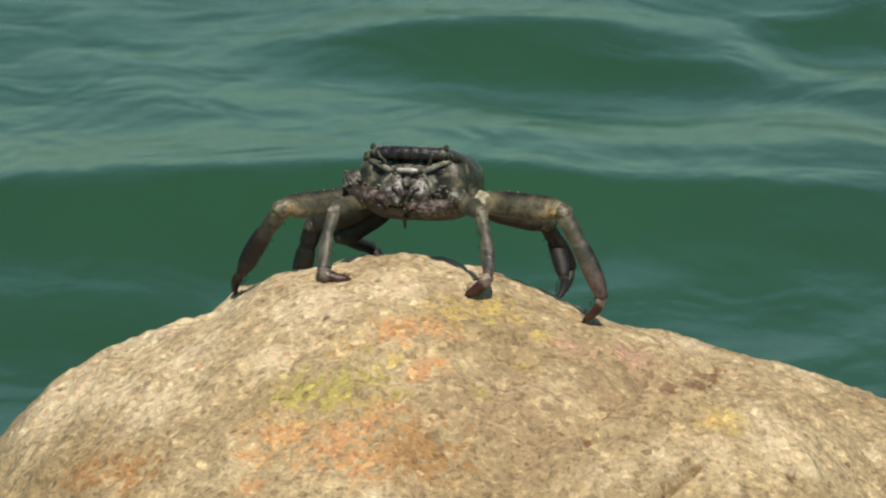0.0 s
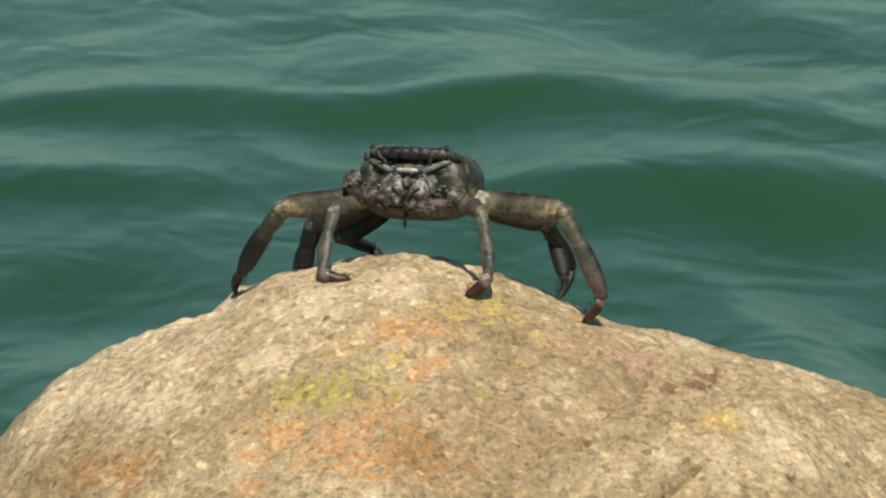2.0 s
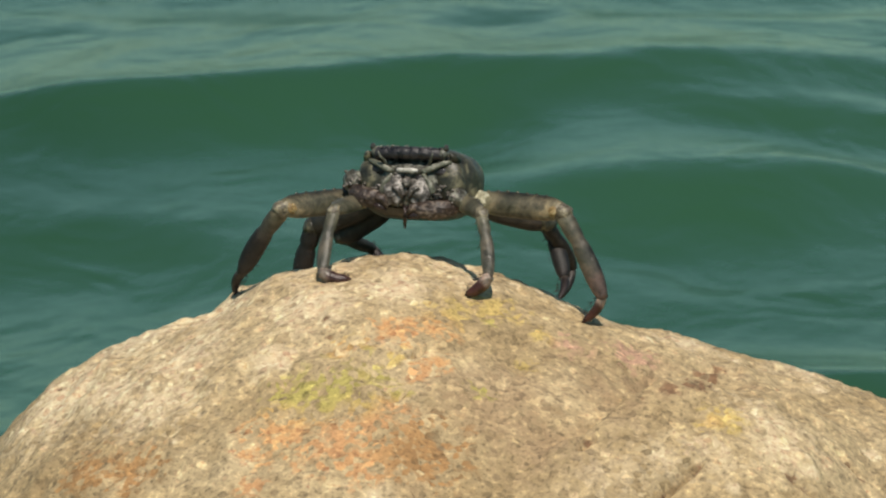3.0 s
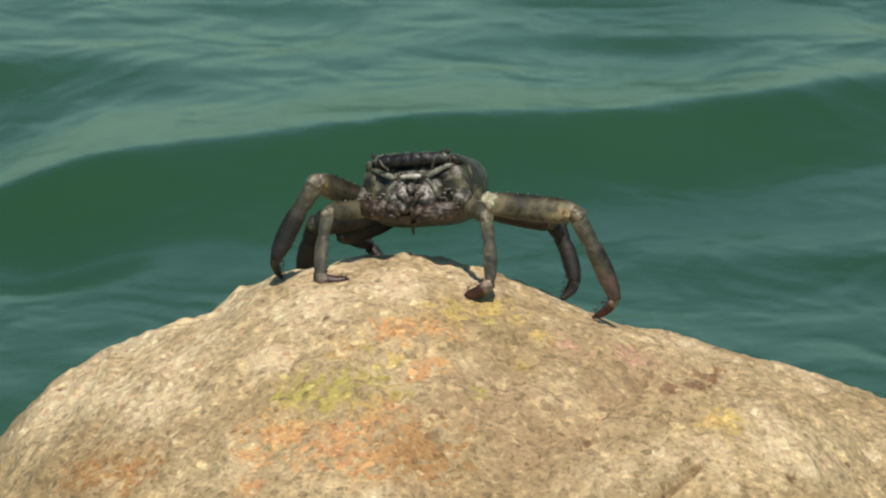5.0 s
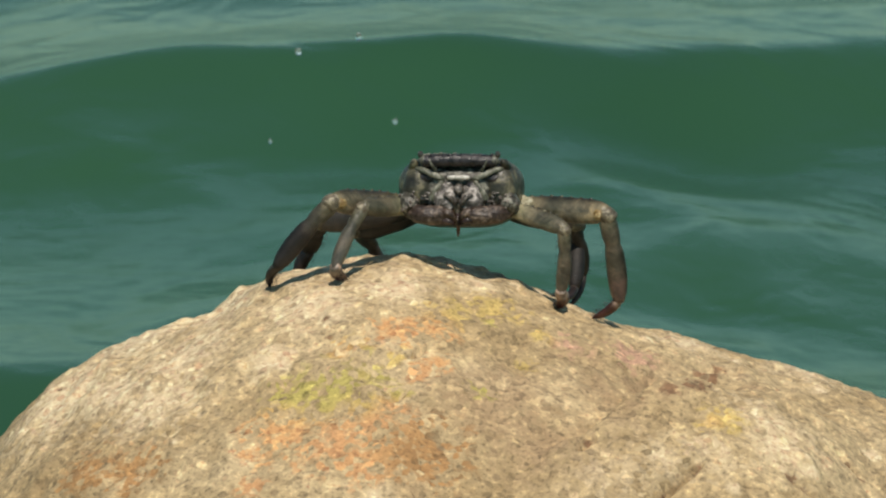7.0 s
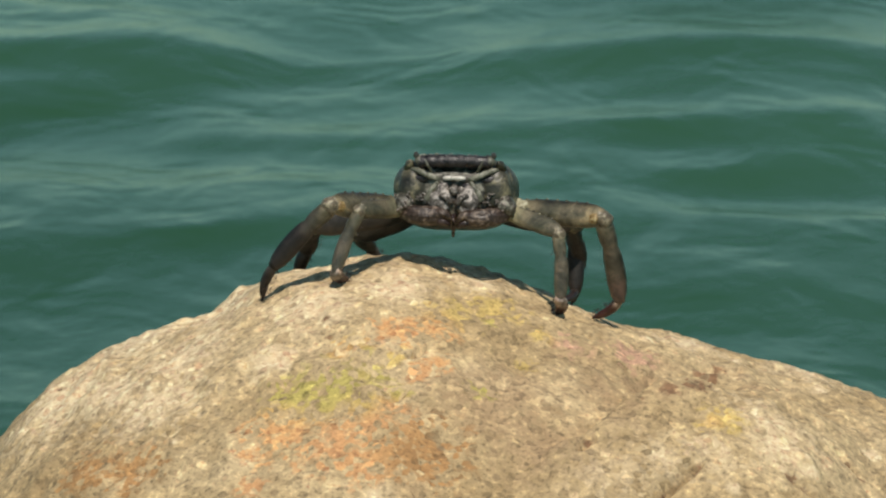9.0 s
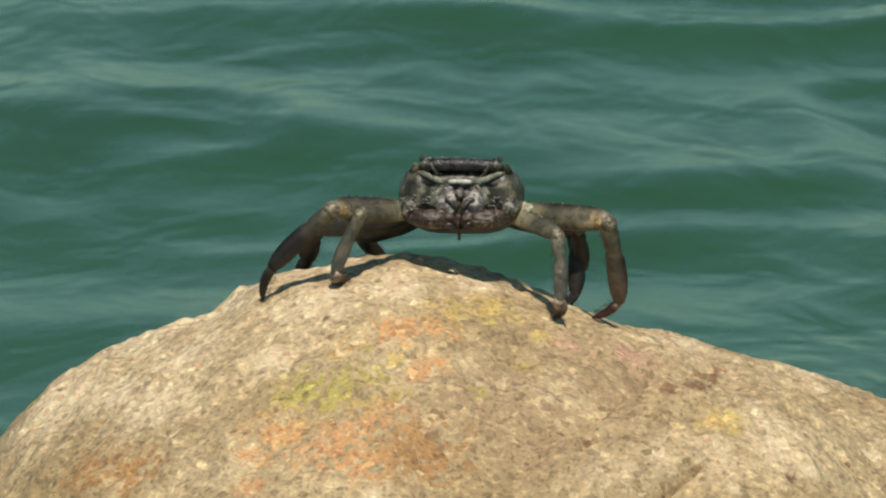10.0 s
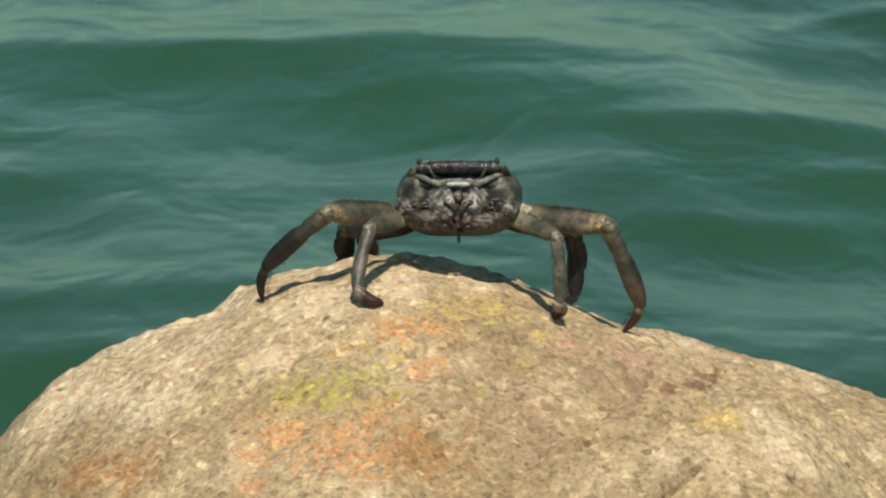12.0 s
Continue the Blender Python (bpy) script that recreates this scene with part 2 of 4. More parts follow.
# clefts, notches and knobs (negative depth): centre, turn, half length, half width, depth
CLEFTS = [(0.0835, -0.0290, 0.5, 0.0055, 0.0026, 0.0075), (0.0895, -0.0195, 0.15, 0.0065, 0.0022, 0.0055), (0.0744, -0.1040, 0.74, 0.0099, 0.0019, 0.0090),
          (0.1141, -0.0932, -0.11, 0.0040, 0.0017, 0.0060), (0.1303, -0.0638, -0.54, 0.0040, 0.0016, 0.0050), (0.0457, -0.0954, 0.69, 0.0040, 0.0016, 0.0040),
          (-0.0080, -0.0614, 0.89, 0.0040, 0.0013, 0.0030), (-0.0147, -0.0818, 0.66, 0.0040, 0.0013, 0.0030), (0.1157, -0.0828, -0.4, 0.0050, 0.0028, -0.0030),
          (-0.0689, 0.0220, 0.2, 0.0030, 0.0035, -0.0018), (-0.0875, 0.0165, 0.3, 0.0040, 0.0040, -0.0015)]


def rock_height(x, y, fine=True):
    """The boulder's upper surface, as a height over the water."""
    x, y = np.asarray(x, float), np.asarray(y, float)
    # the skyline's kinks die away down the front
    soft = np.clip((-y - 0.005) / 0.035, 0, 1)
    z = 0.9 + (1 - soft) * np.interp(x, RIDGE_GRID, RIDGE_Z) + soft * np.interp(x, RIDGE_GRID, RIDGE_SOFT)
    front = 0.098 * (np.sqrt(1 + (y / 0.105) ** 2) - 1) + 2.6 * np.maximum(-y - 0.28, 0) ** 2
    back = 0.126 * (np.sqrt(1 + (y / 0.115) ** 2) - 1) + 2.2 * np.maximum(y - 0.2, 0) ** 2
    z = z - np.where(y < 0, front, back)
    # shoulder in front, with a worn hollow behind it and a cleft across it
    edge = (y + 0.042) + 1.15 * np.maximum(0.084 - x, 0) + 0.005 * lattice(x / 0.02, y / 0.02, 9)
    z = z + (0.0135 / (1 + np.exp(np.minimum(edge / 0.0028, 60))) + 0.006 * bell(x, y, 0.115, -0.095, 0.06, 0.035)) / (1 + np.exp(-(x - 0.035) / 0.012)) / (1 + np.exp((x - 0.125) / 0.008))
    z = z - 0.0110 * bell(x, y, 0.080, -0.044, 0.020, 0.009)
    for cx, cy, turn, long, wide, deep in CLEFTS:
        u = (x - cx) * math.cos(turn) + (y - cy) * math.sin(turn)
        v = (y - cy) * math.cos(turn) - (x - cx) * math.sin(turn) + 0.35 * wide * lattice(x / 0.006, y / 0.006, 8)
        z = z - deep * np.exp(-(u / long) ** 4 - (v / wide) ** 2)
    # uneven weathering at several sizes
    z = z + 0.0012 * lattice(x / 0.045 + 7, y / 0.045 + 3, 1) * (1 - 0.6 * bell(x, y, 0, 0, 0.06, 0.04))
    z = z + 0.09 * lattice(x / 0.33 + 1.5, y / 0.33 + 9.5, 6) * np.clip((np.abs(x) - 0.17) / 0.2 + np.maximum(np.abs(y) - 0.16, 0) / 0.2, 0, 1)
    if fine:
        z = z + 0.0013 * lattice(x / 0.014, y / 0.014, 2) + 0.0009 * lattice(x / 0.0062, y / 0.0062, 3)
        z = z + 0.00055 * lattice(x / 0.0028, y / 0.0028, 4)
        pits = np.clip(lattice(x / 0.008 + 5, y / 0.006 + 5, 5) - 0.55, 0, 1)
        z = z - 0.0035 * pits
        z = z + 0.0022 * np.clip(lattice(x / 0.011 + 9, y / 0.008 + 1, 7) - 0.5, 0, 1)
    return z


# ---- materials ----
def shader(name, roughness=0.6):
    """A new node material: its tree's nodes, a link function and the Principled node."""
    m = bpy.data.materials.new(name)
    m.use_nodes = True
    nodes, links = m.node_tree.nodes, m.node_tree.links
    bsdf = nodes["Principled BSDF"]
    bsdf.inputs["Roughness"].default_value = roughness
    return m, nodes, links.new, bsdf


def ramp(nodes, stops):
    node = nodes.new("ShaderNodeValToRGB")
    e = node.color_ramp.elements
    e[0].position, e[0].color = stops[0][0], (*stops[0][1], 1)
    e[1].position, e[1].color = stops[-1][0], (*stops[-1][1], 1)
    for p, c in stops[1:-1]:
        e.new(p).color = (*c, 1)
    return node


def grain(nodes, link, where, scale, detail=4.0, rough=0.6, warp=0.0):
    node = nodes.new("ShaderNodeTexNoise")
    node.inputs["Scale"].default_value, node.inputs["Detail"].default_value = scale, detail
    node.inputs["Roughness"].default_value, node.inputs["Distortion"].default_value = rough, warp
    link(where, node.inputs["Vector"])
    return node


def blend(nodes, link, fac, a, b, mode="MIX"):
    """Mix of two colours; each argument a socket or a plain value."""
    node = nodes.new("ShaderNodeMix")
    node.data_type, node.blend_type = "RGBA", mode
    for key, v in ((0, fac), (6, a), (7, b)):
        if isinstance(v, (int, float)):
            node.inputs[key].default_value = v
        elif isinstance(v, tuple):
            node.inputs[key].default_value = (*v, 1)
        else:
            link(v, node.inputs[key])
    return node.outputs[2]


def calc(nodes, link, op, a, b=0.0, clamp=False):
    node = nodes.new("ShaderNodeMath")
    node.operation, node.use_clamp = op, clamp
    for key, v in ((0, a), (1, b)):
        if isinstance(v, (int, float)):
            node.inputs[key].default_value = v
        else:
            link(v, node.inputs[key])
    return node.outputs[0]


def relief(nodes, link, bsdf, height, strength, distance):
    node = nodes.new("ShaderNodeBump")
    node.inputs["Strength"].default_value, node.inputs["Distance"].default_value = strength, distance
    link(height, node.inputs["Height"])
    link(node.outputs[0], bsdf.inputs["Normal"])


def rock_material():
    m, n, link, bsdf = shader("lichened sandstone", 0.85)
    where = n.new("ShaderNodeTexCoord").outputs["Object"]
    broad = grain(n, link, where, 22, 5, 0.6)
    mid = grain(n, link, where, 170, 5, 0.62)
    fine = grain(n, link, where, 620, 3, 0.6)
    base = ramp(n, [(0.32, (0.320, 0.229, 0.117)), (0.5, (0.410, 0.307, 0.170)), (0.68, (0.52, 0.405, 0.243))])
    link(broad.outputs[0], base.inputs[0])
    spots = ramp(n, [(0.30, (0.20, 0.165, 0.12)), (0.42, (0.44, 0.425, 0.40)), (0.56, (0.55, 0.54, 0.52)), (0.68, (0.90, 0.88, 0.83))])
    link(mid.outputs[0], spots.inputs[0])
    col = blend(n, link, 0.6, base.outputs[0], spots.outputs[0], "OVERLAY")
    grit = n.new("ShaderNodeTexVoronoi")
    grit.inputs["Scale"].default_value = 430
    link(where, grit.inputs["Vector"])
    tint = ramp(n, [(0.0, (0.27, 0.26, 0.25)), (0.15, (0.44, 0.43, 0.42)), (0.80, (0.54, 0.53, 0.515)), (0.96, (0.61, 0.60, 0.58)), (1.0, (0.80, 0.79, 0.76))])
    pick = n.new("ShaderNodeSeparateXYZ")
    link(grit.outputs["Color"], pick.inputs[0])
    link(pick.outputs[0], tint.inputs[0])
    # lichen in broken crusts that follow the grit
    patch = grain(n, link, where, 160, 5, 0.75, 0.8)
    flecked = calc(n, link, "ADD", calc(n, link, "MULTIPLY", pick.outputs[1], 0.8), patch.outputs[0])
    # pale and browned tones, painted light included, fade softly; lichen and dark marks break off in flecks
    for layer, speckle, sharp, cover in (("worn and lit stone", calc(n, link, "ADD", calc(n, link, "MULTIPLY", flecked, 0.45), 0.52), 1.9, 0.72), ("lichen", calc(n, link, "ADD", flecked, 0.06), 2.6, 0.92)):
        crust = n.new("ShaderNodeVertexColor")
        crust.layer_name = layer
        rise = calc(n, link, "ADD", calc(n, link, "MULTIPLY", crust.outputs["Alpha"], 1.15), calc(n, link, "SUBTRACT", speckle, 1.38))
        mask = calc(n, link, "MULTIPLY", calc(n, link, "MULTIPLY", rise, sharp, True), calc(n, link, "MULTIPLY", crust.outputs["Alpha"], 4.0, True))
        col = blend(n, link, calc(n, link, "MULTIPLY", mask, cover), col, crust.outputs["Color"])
    col = blend(n, link, 0.75, col, tint.outputs[0], "OVERLAY")
    fleck = ramp(n, [(0.33, (0.15, 0.15, 0.15)), (0.46, (0.5, 0.5, 0.5)), (0.58, (0.52, 0.52, 0.52)), (0.70, (0.9, 0.9, 0.88))])
    link(fine.outputs[0], fleck.inputs[0])
    col = blend(n, link, 0.6, col, fleck.outputs[0], "OVERLAY")
    # small dark pits
    pits = n.new("ShaderNodeTexVoronoi")
    pits.inputs["Scale"].default_value = 115
    link(where, pits.inputs["Vector"])
    odd = n.new("ShaderNodeSeparateXYZ")
    link(pits.outputs["Color"], odd.inputs[0])
    size = calc(n, link, "MULTIPLY", calc(n, link, "SUBTRACT", odd.outputs[0], 0.55, True), 0.55)
    hole = calc(n, link, "MULTIPLY", calc(n, link, "SUBTRACT", size, pits.outputs["Distance"]), 12.0, True)
    col = blend(n, link, calc(n, link, "MULTIPLY", hole, 0.55), col, (0.13, 0.085, 0.05))
    link(col, bsdf.inputs["Base Color"])
    rise = calc(n, link, "ADD", mid.outputs[0], calc(n, link, "MULTIPLY", fine.outputs[0], 0.5))
    relief(n, link, bsdf, rise, 0.5, 0.0016)
    return m


def water_material():
    m, n, link, bsdf = shader("sea water", 0.16)
    where = n.new("ShaderNodeTexCoord").outputs["Object"]
    turn = n.new("ShaderNodeMapping")
    turn.inputs["Scale"].default_value = (1.0, 0.5, 1.0)
    link(where, turn.inputs["Vector"])
    murk = grain(n, link, turn.outputs[0], 1.7, 3, 0.5)
    tone = ramp(n, [(0.35, (0.020, 0.068, 0.034)), (0.65, (0.026, 0.084, 0.043))])
    link(murk.outputs[0], tone.inputs[0])
    link(tone.outputs[0], bsdf.inputs["Base Color"])
    bsdf.inputs["IOR"].default_value = 1.08
    bsdf.inputs["Specular Tint"].default_value = (0.50, 1.0, 0.62, 1)
    small = grain(n, link, turn.outputs[0], 13, 2, 0.5, 0.6)
    tiny = grain(n, link, turn.outputs[0], 80, 3, 0.55, 0.4)
    rise = calc(n, link, "ADD", small.outputs[0], calc(n, link, "MULTIPLY", tiny.outputs[0], 0.10))
    relief(n, link, bsdf, rise, 0.34, 0.016)
    return m


def shell_material(name, dark, mid, pale, scale=260, roughness=0.34, pale_at=0.66):
    m, n, link, bsdf = shader(name, roughness)
    where = n.new("ShaderNodeTexCoord").outputs["Object"]
    a = grain(n, link, where, scale, 5, 0.65, 0.5)
    tone = ramp(n, [(0.34, dark), (0.52, mid), (pale_at, pale)])
    link(a.outputs[0], tone.inputs[0])
    b = grain(n, link, where, scale * 5, 3, 0.6)
    speck = ramp(n, [(0.35, (0.35, 0.35, 0.35)), (0.65, (0.65, 0.65, 0.65))])
    link(b.outputs[0], speck.inputs[0])
    link(blend(n, link, 0.6, tone.outputs[0], speck.outputs[0], "OVERLAY"), bsdf.inputs["Base Color"])
    rr = ramp(n, [(0.3, (roughness - 0.1,) * 3), (0.7, (roughness + 0.2,) * 3)])
    link(a.outputs[0], rr.inputs[0])
    link(rr.outputs[0], bsdf.inputs["Roughness"])
    relief(n, link, bsdf, calc(n, link, "ADD", a.outputs[0], calc(n, link, "MULTIPLY", b.outputs[0], 0.4)), 0.5, 0.0008)
    return m


def leg_material(name, length, root, middle, tip, roughness=0.36, band=0.82, pale=0.12):
    """Banded along the joint's own x axis, from root to tip."""
    m, n, link, bsdf = shader(name, roughness)
    where = n.new("ShaderNodeTexCoord").outputs["Object"]
    split = n.new("ShaderNodeSeparateXYZ")
    link(where, split.inputs[0])
    a = grain(n, link, where, 330, 5, 0.66, 0.5)
    along = calc(n, link, "ADD", calc(n, link, "DIVIDE", split.outputs[0], length), calc(n, link, "MULTIPLY", calc(n, link, "SUBTRACT", a.outputs[0], 0.5), 0.5))
    tone = ramp(n, [(pale, root), (pale + 0.16, middle), (band - 0.1, middle), (band + 0.1, tip)])
    link(along, tone.inputs[0])
    speck = ramp(n, [(0.32, (0.22, 0.22, 0.22)), (0.5, (0.5, 0.5, 0.5)), (0.72, (0.78, 0.76, 0.70))])
    link(a.outputs[0], speck.inputs[0])
    ridge = ramp(n, [(0.0, (1, 1, 1)), (1.0, (0.28, 0.27, 0.25))])
    edge = n.new("ShaderNodeMapRange")
    edge.inputs["From Min"].default_value, edge.inputs["From Max"].default_value = 0.0018, 0.0038
    link(split.outputs[2], edge.inputs["Value"])
    link(edge.outputs[0], ridge.inputs[0])
    marked = blend(n, link, 0.85, tone.outputs[0], speck.outputs[0], "OVERLAY")
    blotch = ramp(n, [(0.36, (0.20, 0.215, 0.19)), (0.5, (0.47, 0.47, 0.45)), (0.64, (0.82, 0.74, 0.69))])
    link(grain(n, link, where, 125, 3, 0.6, 0.6).outputs[0], blotch.inputs[0])
    marked = blend(n, link, 0.9, marked, blotch.outputs[0], "OVERLAY")
    link(blend(n, link, 1.0, marked, ridge.outputs[0], "MULTIPLY"), bsdf.inputs["Base Color"])
    b = grain(n, link, where, 1500, 2, 0.5)
    relief(n, link, bsdf, calc(n, link, "ADD", a.outputs[0], calc(n, link, "MULTIPLY", b.outputs[0], 0.4)), 0.5, 0.0007)
    return m


def drop_material():
    m, n, link, bsdf = shader("flying water", 0.16)
    bsdf.inputs["Base Color"].default_value = (0.86, 0.92, 0.90, 1)
    bsdf.inputs["Transmission Weight"].default_value = 0.92
    bsdf.inputs["IOR"].default_value = 1.333
    where = n.new("ShaderNodeTexCoord").outputs["Object"]
    relief(n, link, bsdf, grain(n, link, where, 400, 3).outputs[0], 0.4, 0.001)
    return m


def plain_material(name, colour, roughness):
    m, n, link, bsdf = shader(name, roughness)
    bsdf.inputs["Base Color"].default_value = (*colour, 1)
    return m


ROCK = rock_material()
WATER = water_material()
CARAPACE = shell_material("mottled dark carapace", (0.013, 0.012, 0.008), (0.046, 0.043, 0.027), (0.19, 0.17, 0.10), 210, 0.34, 0.64)
UNDER = shell_material("brown underside", (0.035, 0.029, 0.023), (0.072, 0.060, 0.047), (0.14, 0.12, 0.095))
FACE = shell_material("face shell", (0.018, 0.016, 0.012), (0.058, 0.053, 0.038), (0.26, 0.25, 0.20), 380, 0.32, 0.64)
RIM = shell_material("grey-green shell ridge", (0.06, 0.062, 0.043), (0.14, 0.14, 0.10), (0.32, 0.31, 0.25), 420)
BROW = shell_material("near-black brow", (0.010, 0.009, 0.010), (0.022, 0.019, 0.020), (0.06, 0.05, 0.05), 420, 0.30, 0.72)
MOUTH = shell_material("pale mouthparts", (0.035, 0.030, 0.025), (0.105, 0.090, 0.075), (0.44, 0.40, 0.36), 480, 0.27, 0.63)
IVORY = shell_material("ivory bar", (0.35, 0.33, 0.28), (0.55, 0.52, 0.46), (0.75, 0.72, 0.66), 300, 0.25)
CLAW = shell_material("red-brown claw", (0.016, 0.010, 0.008), (0.048, 0.031, 0.022), (0.22, 0.165, 0.125), 430, 0.32, 0.66)
KNOB = shell_material("pale tubercle", (0.06, 0.05, 0.04), (0.15, 0.125, 0.105), (0.36, 0.31, 0.27), 500, 0.25)
FINGER = shell_material("dark finger", (0.010, 0.006, 0.006), (0.03, 0.017, 0.015), (0.08, 0.05, 0.04), 400, 0.25)
DROP = drop_material()
EYE_SKIN = plain_material("eyestalk skin", (0.10, 0.10, 0.075), 0.4)
EYE_BALL = plain_material("wet black eye", (0.045, 0.042, 0.034), 0.05)

# ---- mesh tools ----
def part(name, bm, material, parent=None, label=""):
    """Links a bmesh as one smooth mesh object, under a thing or a part."""
    me = bpy.data.meshes.new(name)
    bmesh.ops.recalc_face_normals(bm, faces=bm.faces)
    for f in bm.faces:
        f.smooth = True
    bm.to_mesh(me)
    bm.free()
    me.materials.append(material)
    ob = new(name, me)
    ob.parent = parent
    return tagged(ob, label)


def loft(rings, close=True, into=None):
    """Joins rings of points (all of one length) into a skin; the ends are fanned shut."""
    bm = into or bmesh.new()
    vs = [[bm.verts.new(p) for p in ring] for ring in rings]
    k = len(vs[0])
    for a, b in zip(vs, vs[1:]):
        for i in range(k):
            j = (i + 1) % k
            bm.faces.new((a[i], a[j], b[j], b[i]))
    if close:
        for ring in (vs[0], vs[-1]):
            mid = bm.verts.new(sum((v.co for v in ring), Vector()) / k)
            for i in range(k):
                bm.faces.new((ring[i], ring[(i + 1) % k], mid))
    return bm


def tube(path, radii, sides=12, into=None, flat=1.0, up=(0, 0, 1)):
    """A round or flattened rod along a path; radii one per point."""
    rings = []
    path = [Vector(p) for p in path]
    for i, p in enumerate(path):
        way = (path[min(i + 1, len(path) - 1)] - path[max(i - 1, 0)]).normalized()
        side = way.cross(Vector(up))
        side = side.normalized() if side.length > 1e-6 else Vector((0, 1, 0))
        top = side.cross(way)
        rings.append([p + radii[i] * (math.cos(a) * flat * side + math.sin(a) * top) for a in np.linspace(0, 2 * math.pi, sides, endpoint=False)])
    return loft(rings, into=into)


def blob(centre, radii, into=None, rough=0.0, seed=0, u=20, v=12):
    """A ball with three radii and an uneven skin."""
    bm = into or bmesh.new()
    made = bmesh.ops.create_uvsphere(bm, u_segments=u, v_segments=v, radius=1.0)["verts"]
    for w in made:
        swell = 1 + rough * noise.noise(w.co * 2.1 + Vector((seed * 3.7, seed, 0)))
        w.co = Vector([c + r * x * swell for c, r, x in zip(centre, radii, w.co)])
    return bm


def sheet(name, xs, ys, zs, material):
    """A grid skin: zs over the crossings of xs and ys."""
    nx, ny = len(xs), len(ys)
    X, Y = np.meshgrid(xs, ys, indexing="ij")
    verts = np.stack([X, Y, zs], -1).reshape(-1, 3)
    i, j = np.meshgrid(np.arange(nx - 1), np.arange(ny - 1), indexing="ij")
    a = (i * ny + j).ravel()
    faces = np.stack([a, a + ny, a + ny + 1, a + 1], -1)
    me = bpy.data.meshes.new(name)
    me.from_pydata(verts.tolist(), [], faces.tolist())
    me.polygons.foreach_set("use_smooth", [True] * len(me.polygons))
    me.materials.append(material)
    return new(name, me)


# ---- the boulder ----
def spaced(breaks):
    return np.concatenate([np.linspace(a, b, int(round((b - a) / s)), endpoint=False) for a, b, s in breaks])


def grow_crusts(ob, layer, crusts):
    """Stores, point by point, the colour of the crusts nearby and how close to their middle it lies."""
    co = np.empty(3 * len(ob.data.vertices))
    ob.data.vertices.foreach_get("co", co)
    co = co.reshape(-1, 3)
    total, weight, close = np.zeros_like(co), np.full(len(co), 1e-9), np.zeros(len(co))
    for x, y, z, radius, colour, share in crusts:
        z = float(rock_height(x, y)) if abs(x) < 0.17 else z
        near = np.clip(1 - np.linalg.norm(co - (x, y, z), axis=1) / radius, 0, 1)
        w = (near * share) ** 2
        total += w[:, None] * np.array(colour)
        weight += w
        close = np.maximum(close, near * (0.55 + 0.45 * share))
    data = np.column_stack([total / weight[:, None], close])
    ob.data.color_attributes.new(layer, "FLOAT_COLOR", "POINT").data.foreach_set("color", data.ravel())


def build_boulder():
    xs = spaced([(-0.95, -0.17, 0.012), (-0.17, 0.17, 0.0008), (0.17, 1.0, 0.012)])
    ys = spaced([(-0.80, -0.16, 0.012), (-0.16, 0.05, 0.0008), (0.05, 0.12, 0.003), (0.12, 0.85, 0.012)])
    X, Y = np.meshgrid(xs, ys, indexing="ij")
    ob = sheet("boulder", xs, ys, np.maximum(rock_height(X, Y), -0.35), ROCK)
    worn_and_lit = (LICHEN_AND_LIGHT["W"], LICHEN_AND_LIGHT["N"])
    grow_crusts(ob, "worn and lit stone", [c for c in CRUSTS if c[4] in worn_and_lit])
    grow_crusts(ob, "lichen", [c for c in CRUSTS if c[4] not in worn_and_lit])
    return tagged(ob, "rounded beige sandstone boulder with orange and yellow lichen", "boulder")


build_boulder()


# ---- the sea: a sheet to the horizon, and a train of waves that runs in towards the boulder ----
# the larger waves: place along the train, across, half length, slant, depth of the near face, height
CRESTS = [
    (1.80, -0.03, 0.29, 0.00, 0.15, 0.030),
    (2.44, 0.03, 0.10, 0.00, 0.13, 0.021),
    (3.12, -0.11, 0.17, 0.75, 0.12, 0.022),
    (3.37, 0.18, 0.14, 0.67, 0.15, 0.024),
    (3.76, -0.27, 0.05, 0.00, 0.15, 0.018),
    (4.37, 0.04, 0.40, 0.20, 0.19, 0.044),
    (5.38, 0.17, 0.10, 0.00, 0.08, 0.009),
    (5.60, -0.06, 0.10, 0.00, 0.06, 0.005),
    (5.77, -0.09, 0.07, 0.00, 0.06, 0.006),
    (5.97, -0.07, 0.13, 0.00, 0.06, 0.006),
    (5.98, 0.15, 0.09, 0.00, 0.09, 0.010),
    (6.66, 0.14, 0.11, 0.00, 0.13, 0.018),
    (6.70, -0.21, 0.08, 0.00, 0.07, 0.010),
    (6.95, 0.15, 0.11, -0.52, 0.08, 0.010),
    (7.03, -0.10, 0.20, 0.00, 0.08, 0.012),
    (7.93, 0.15, 0.07, 0.00, 0.07, 0.009),
]
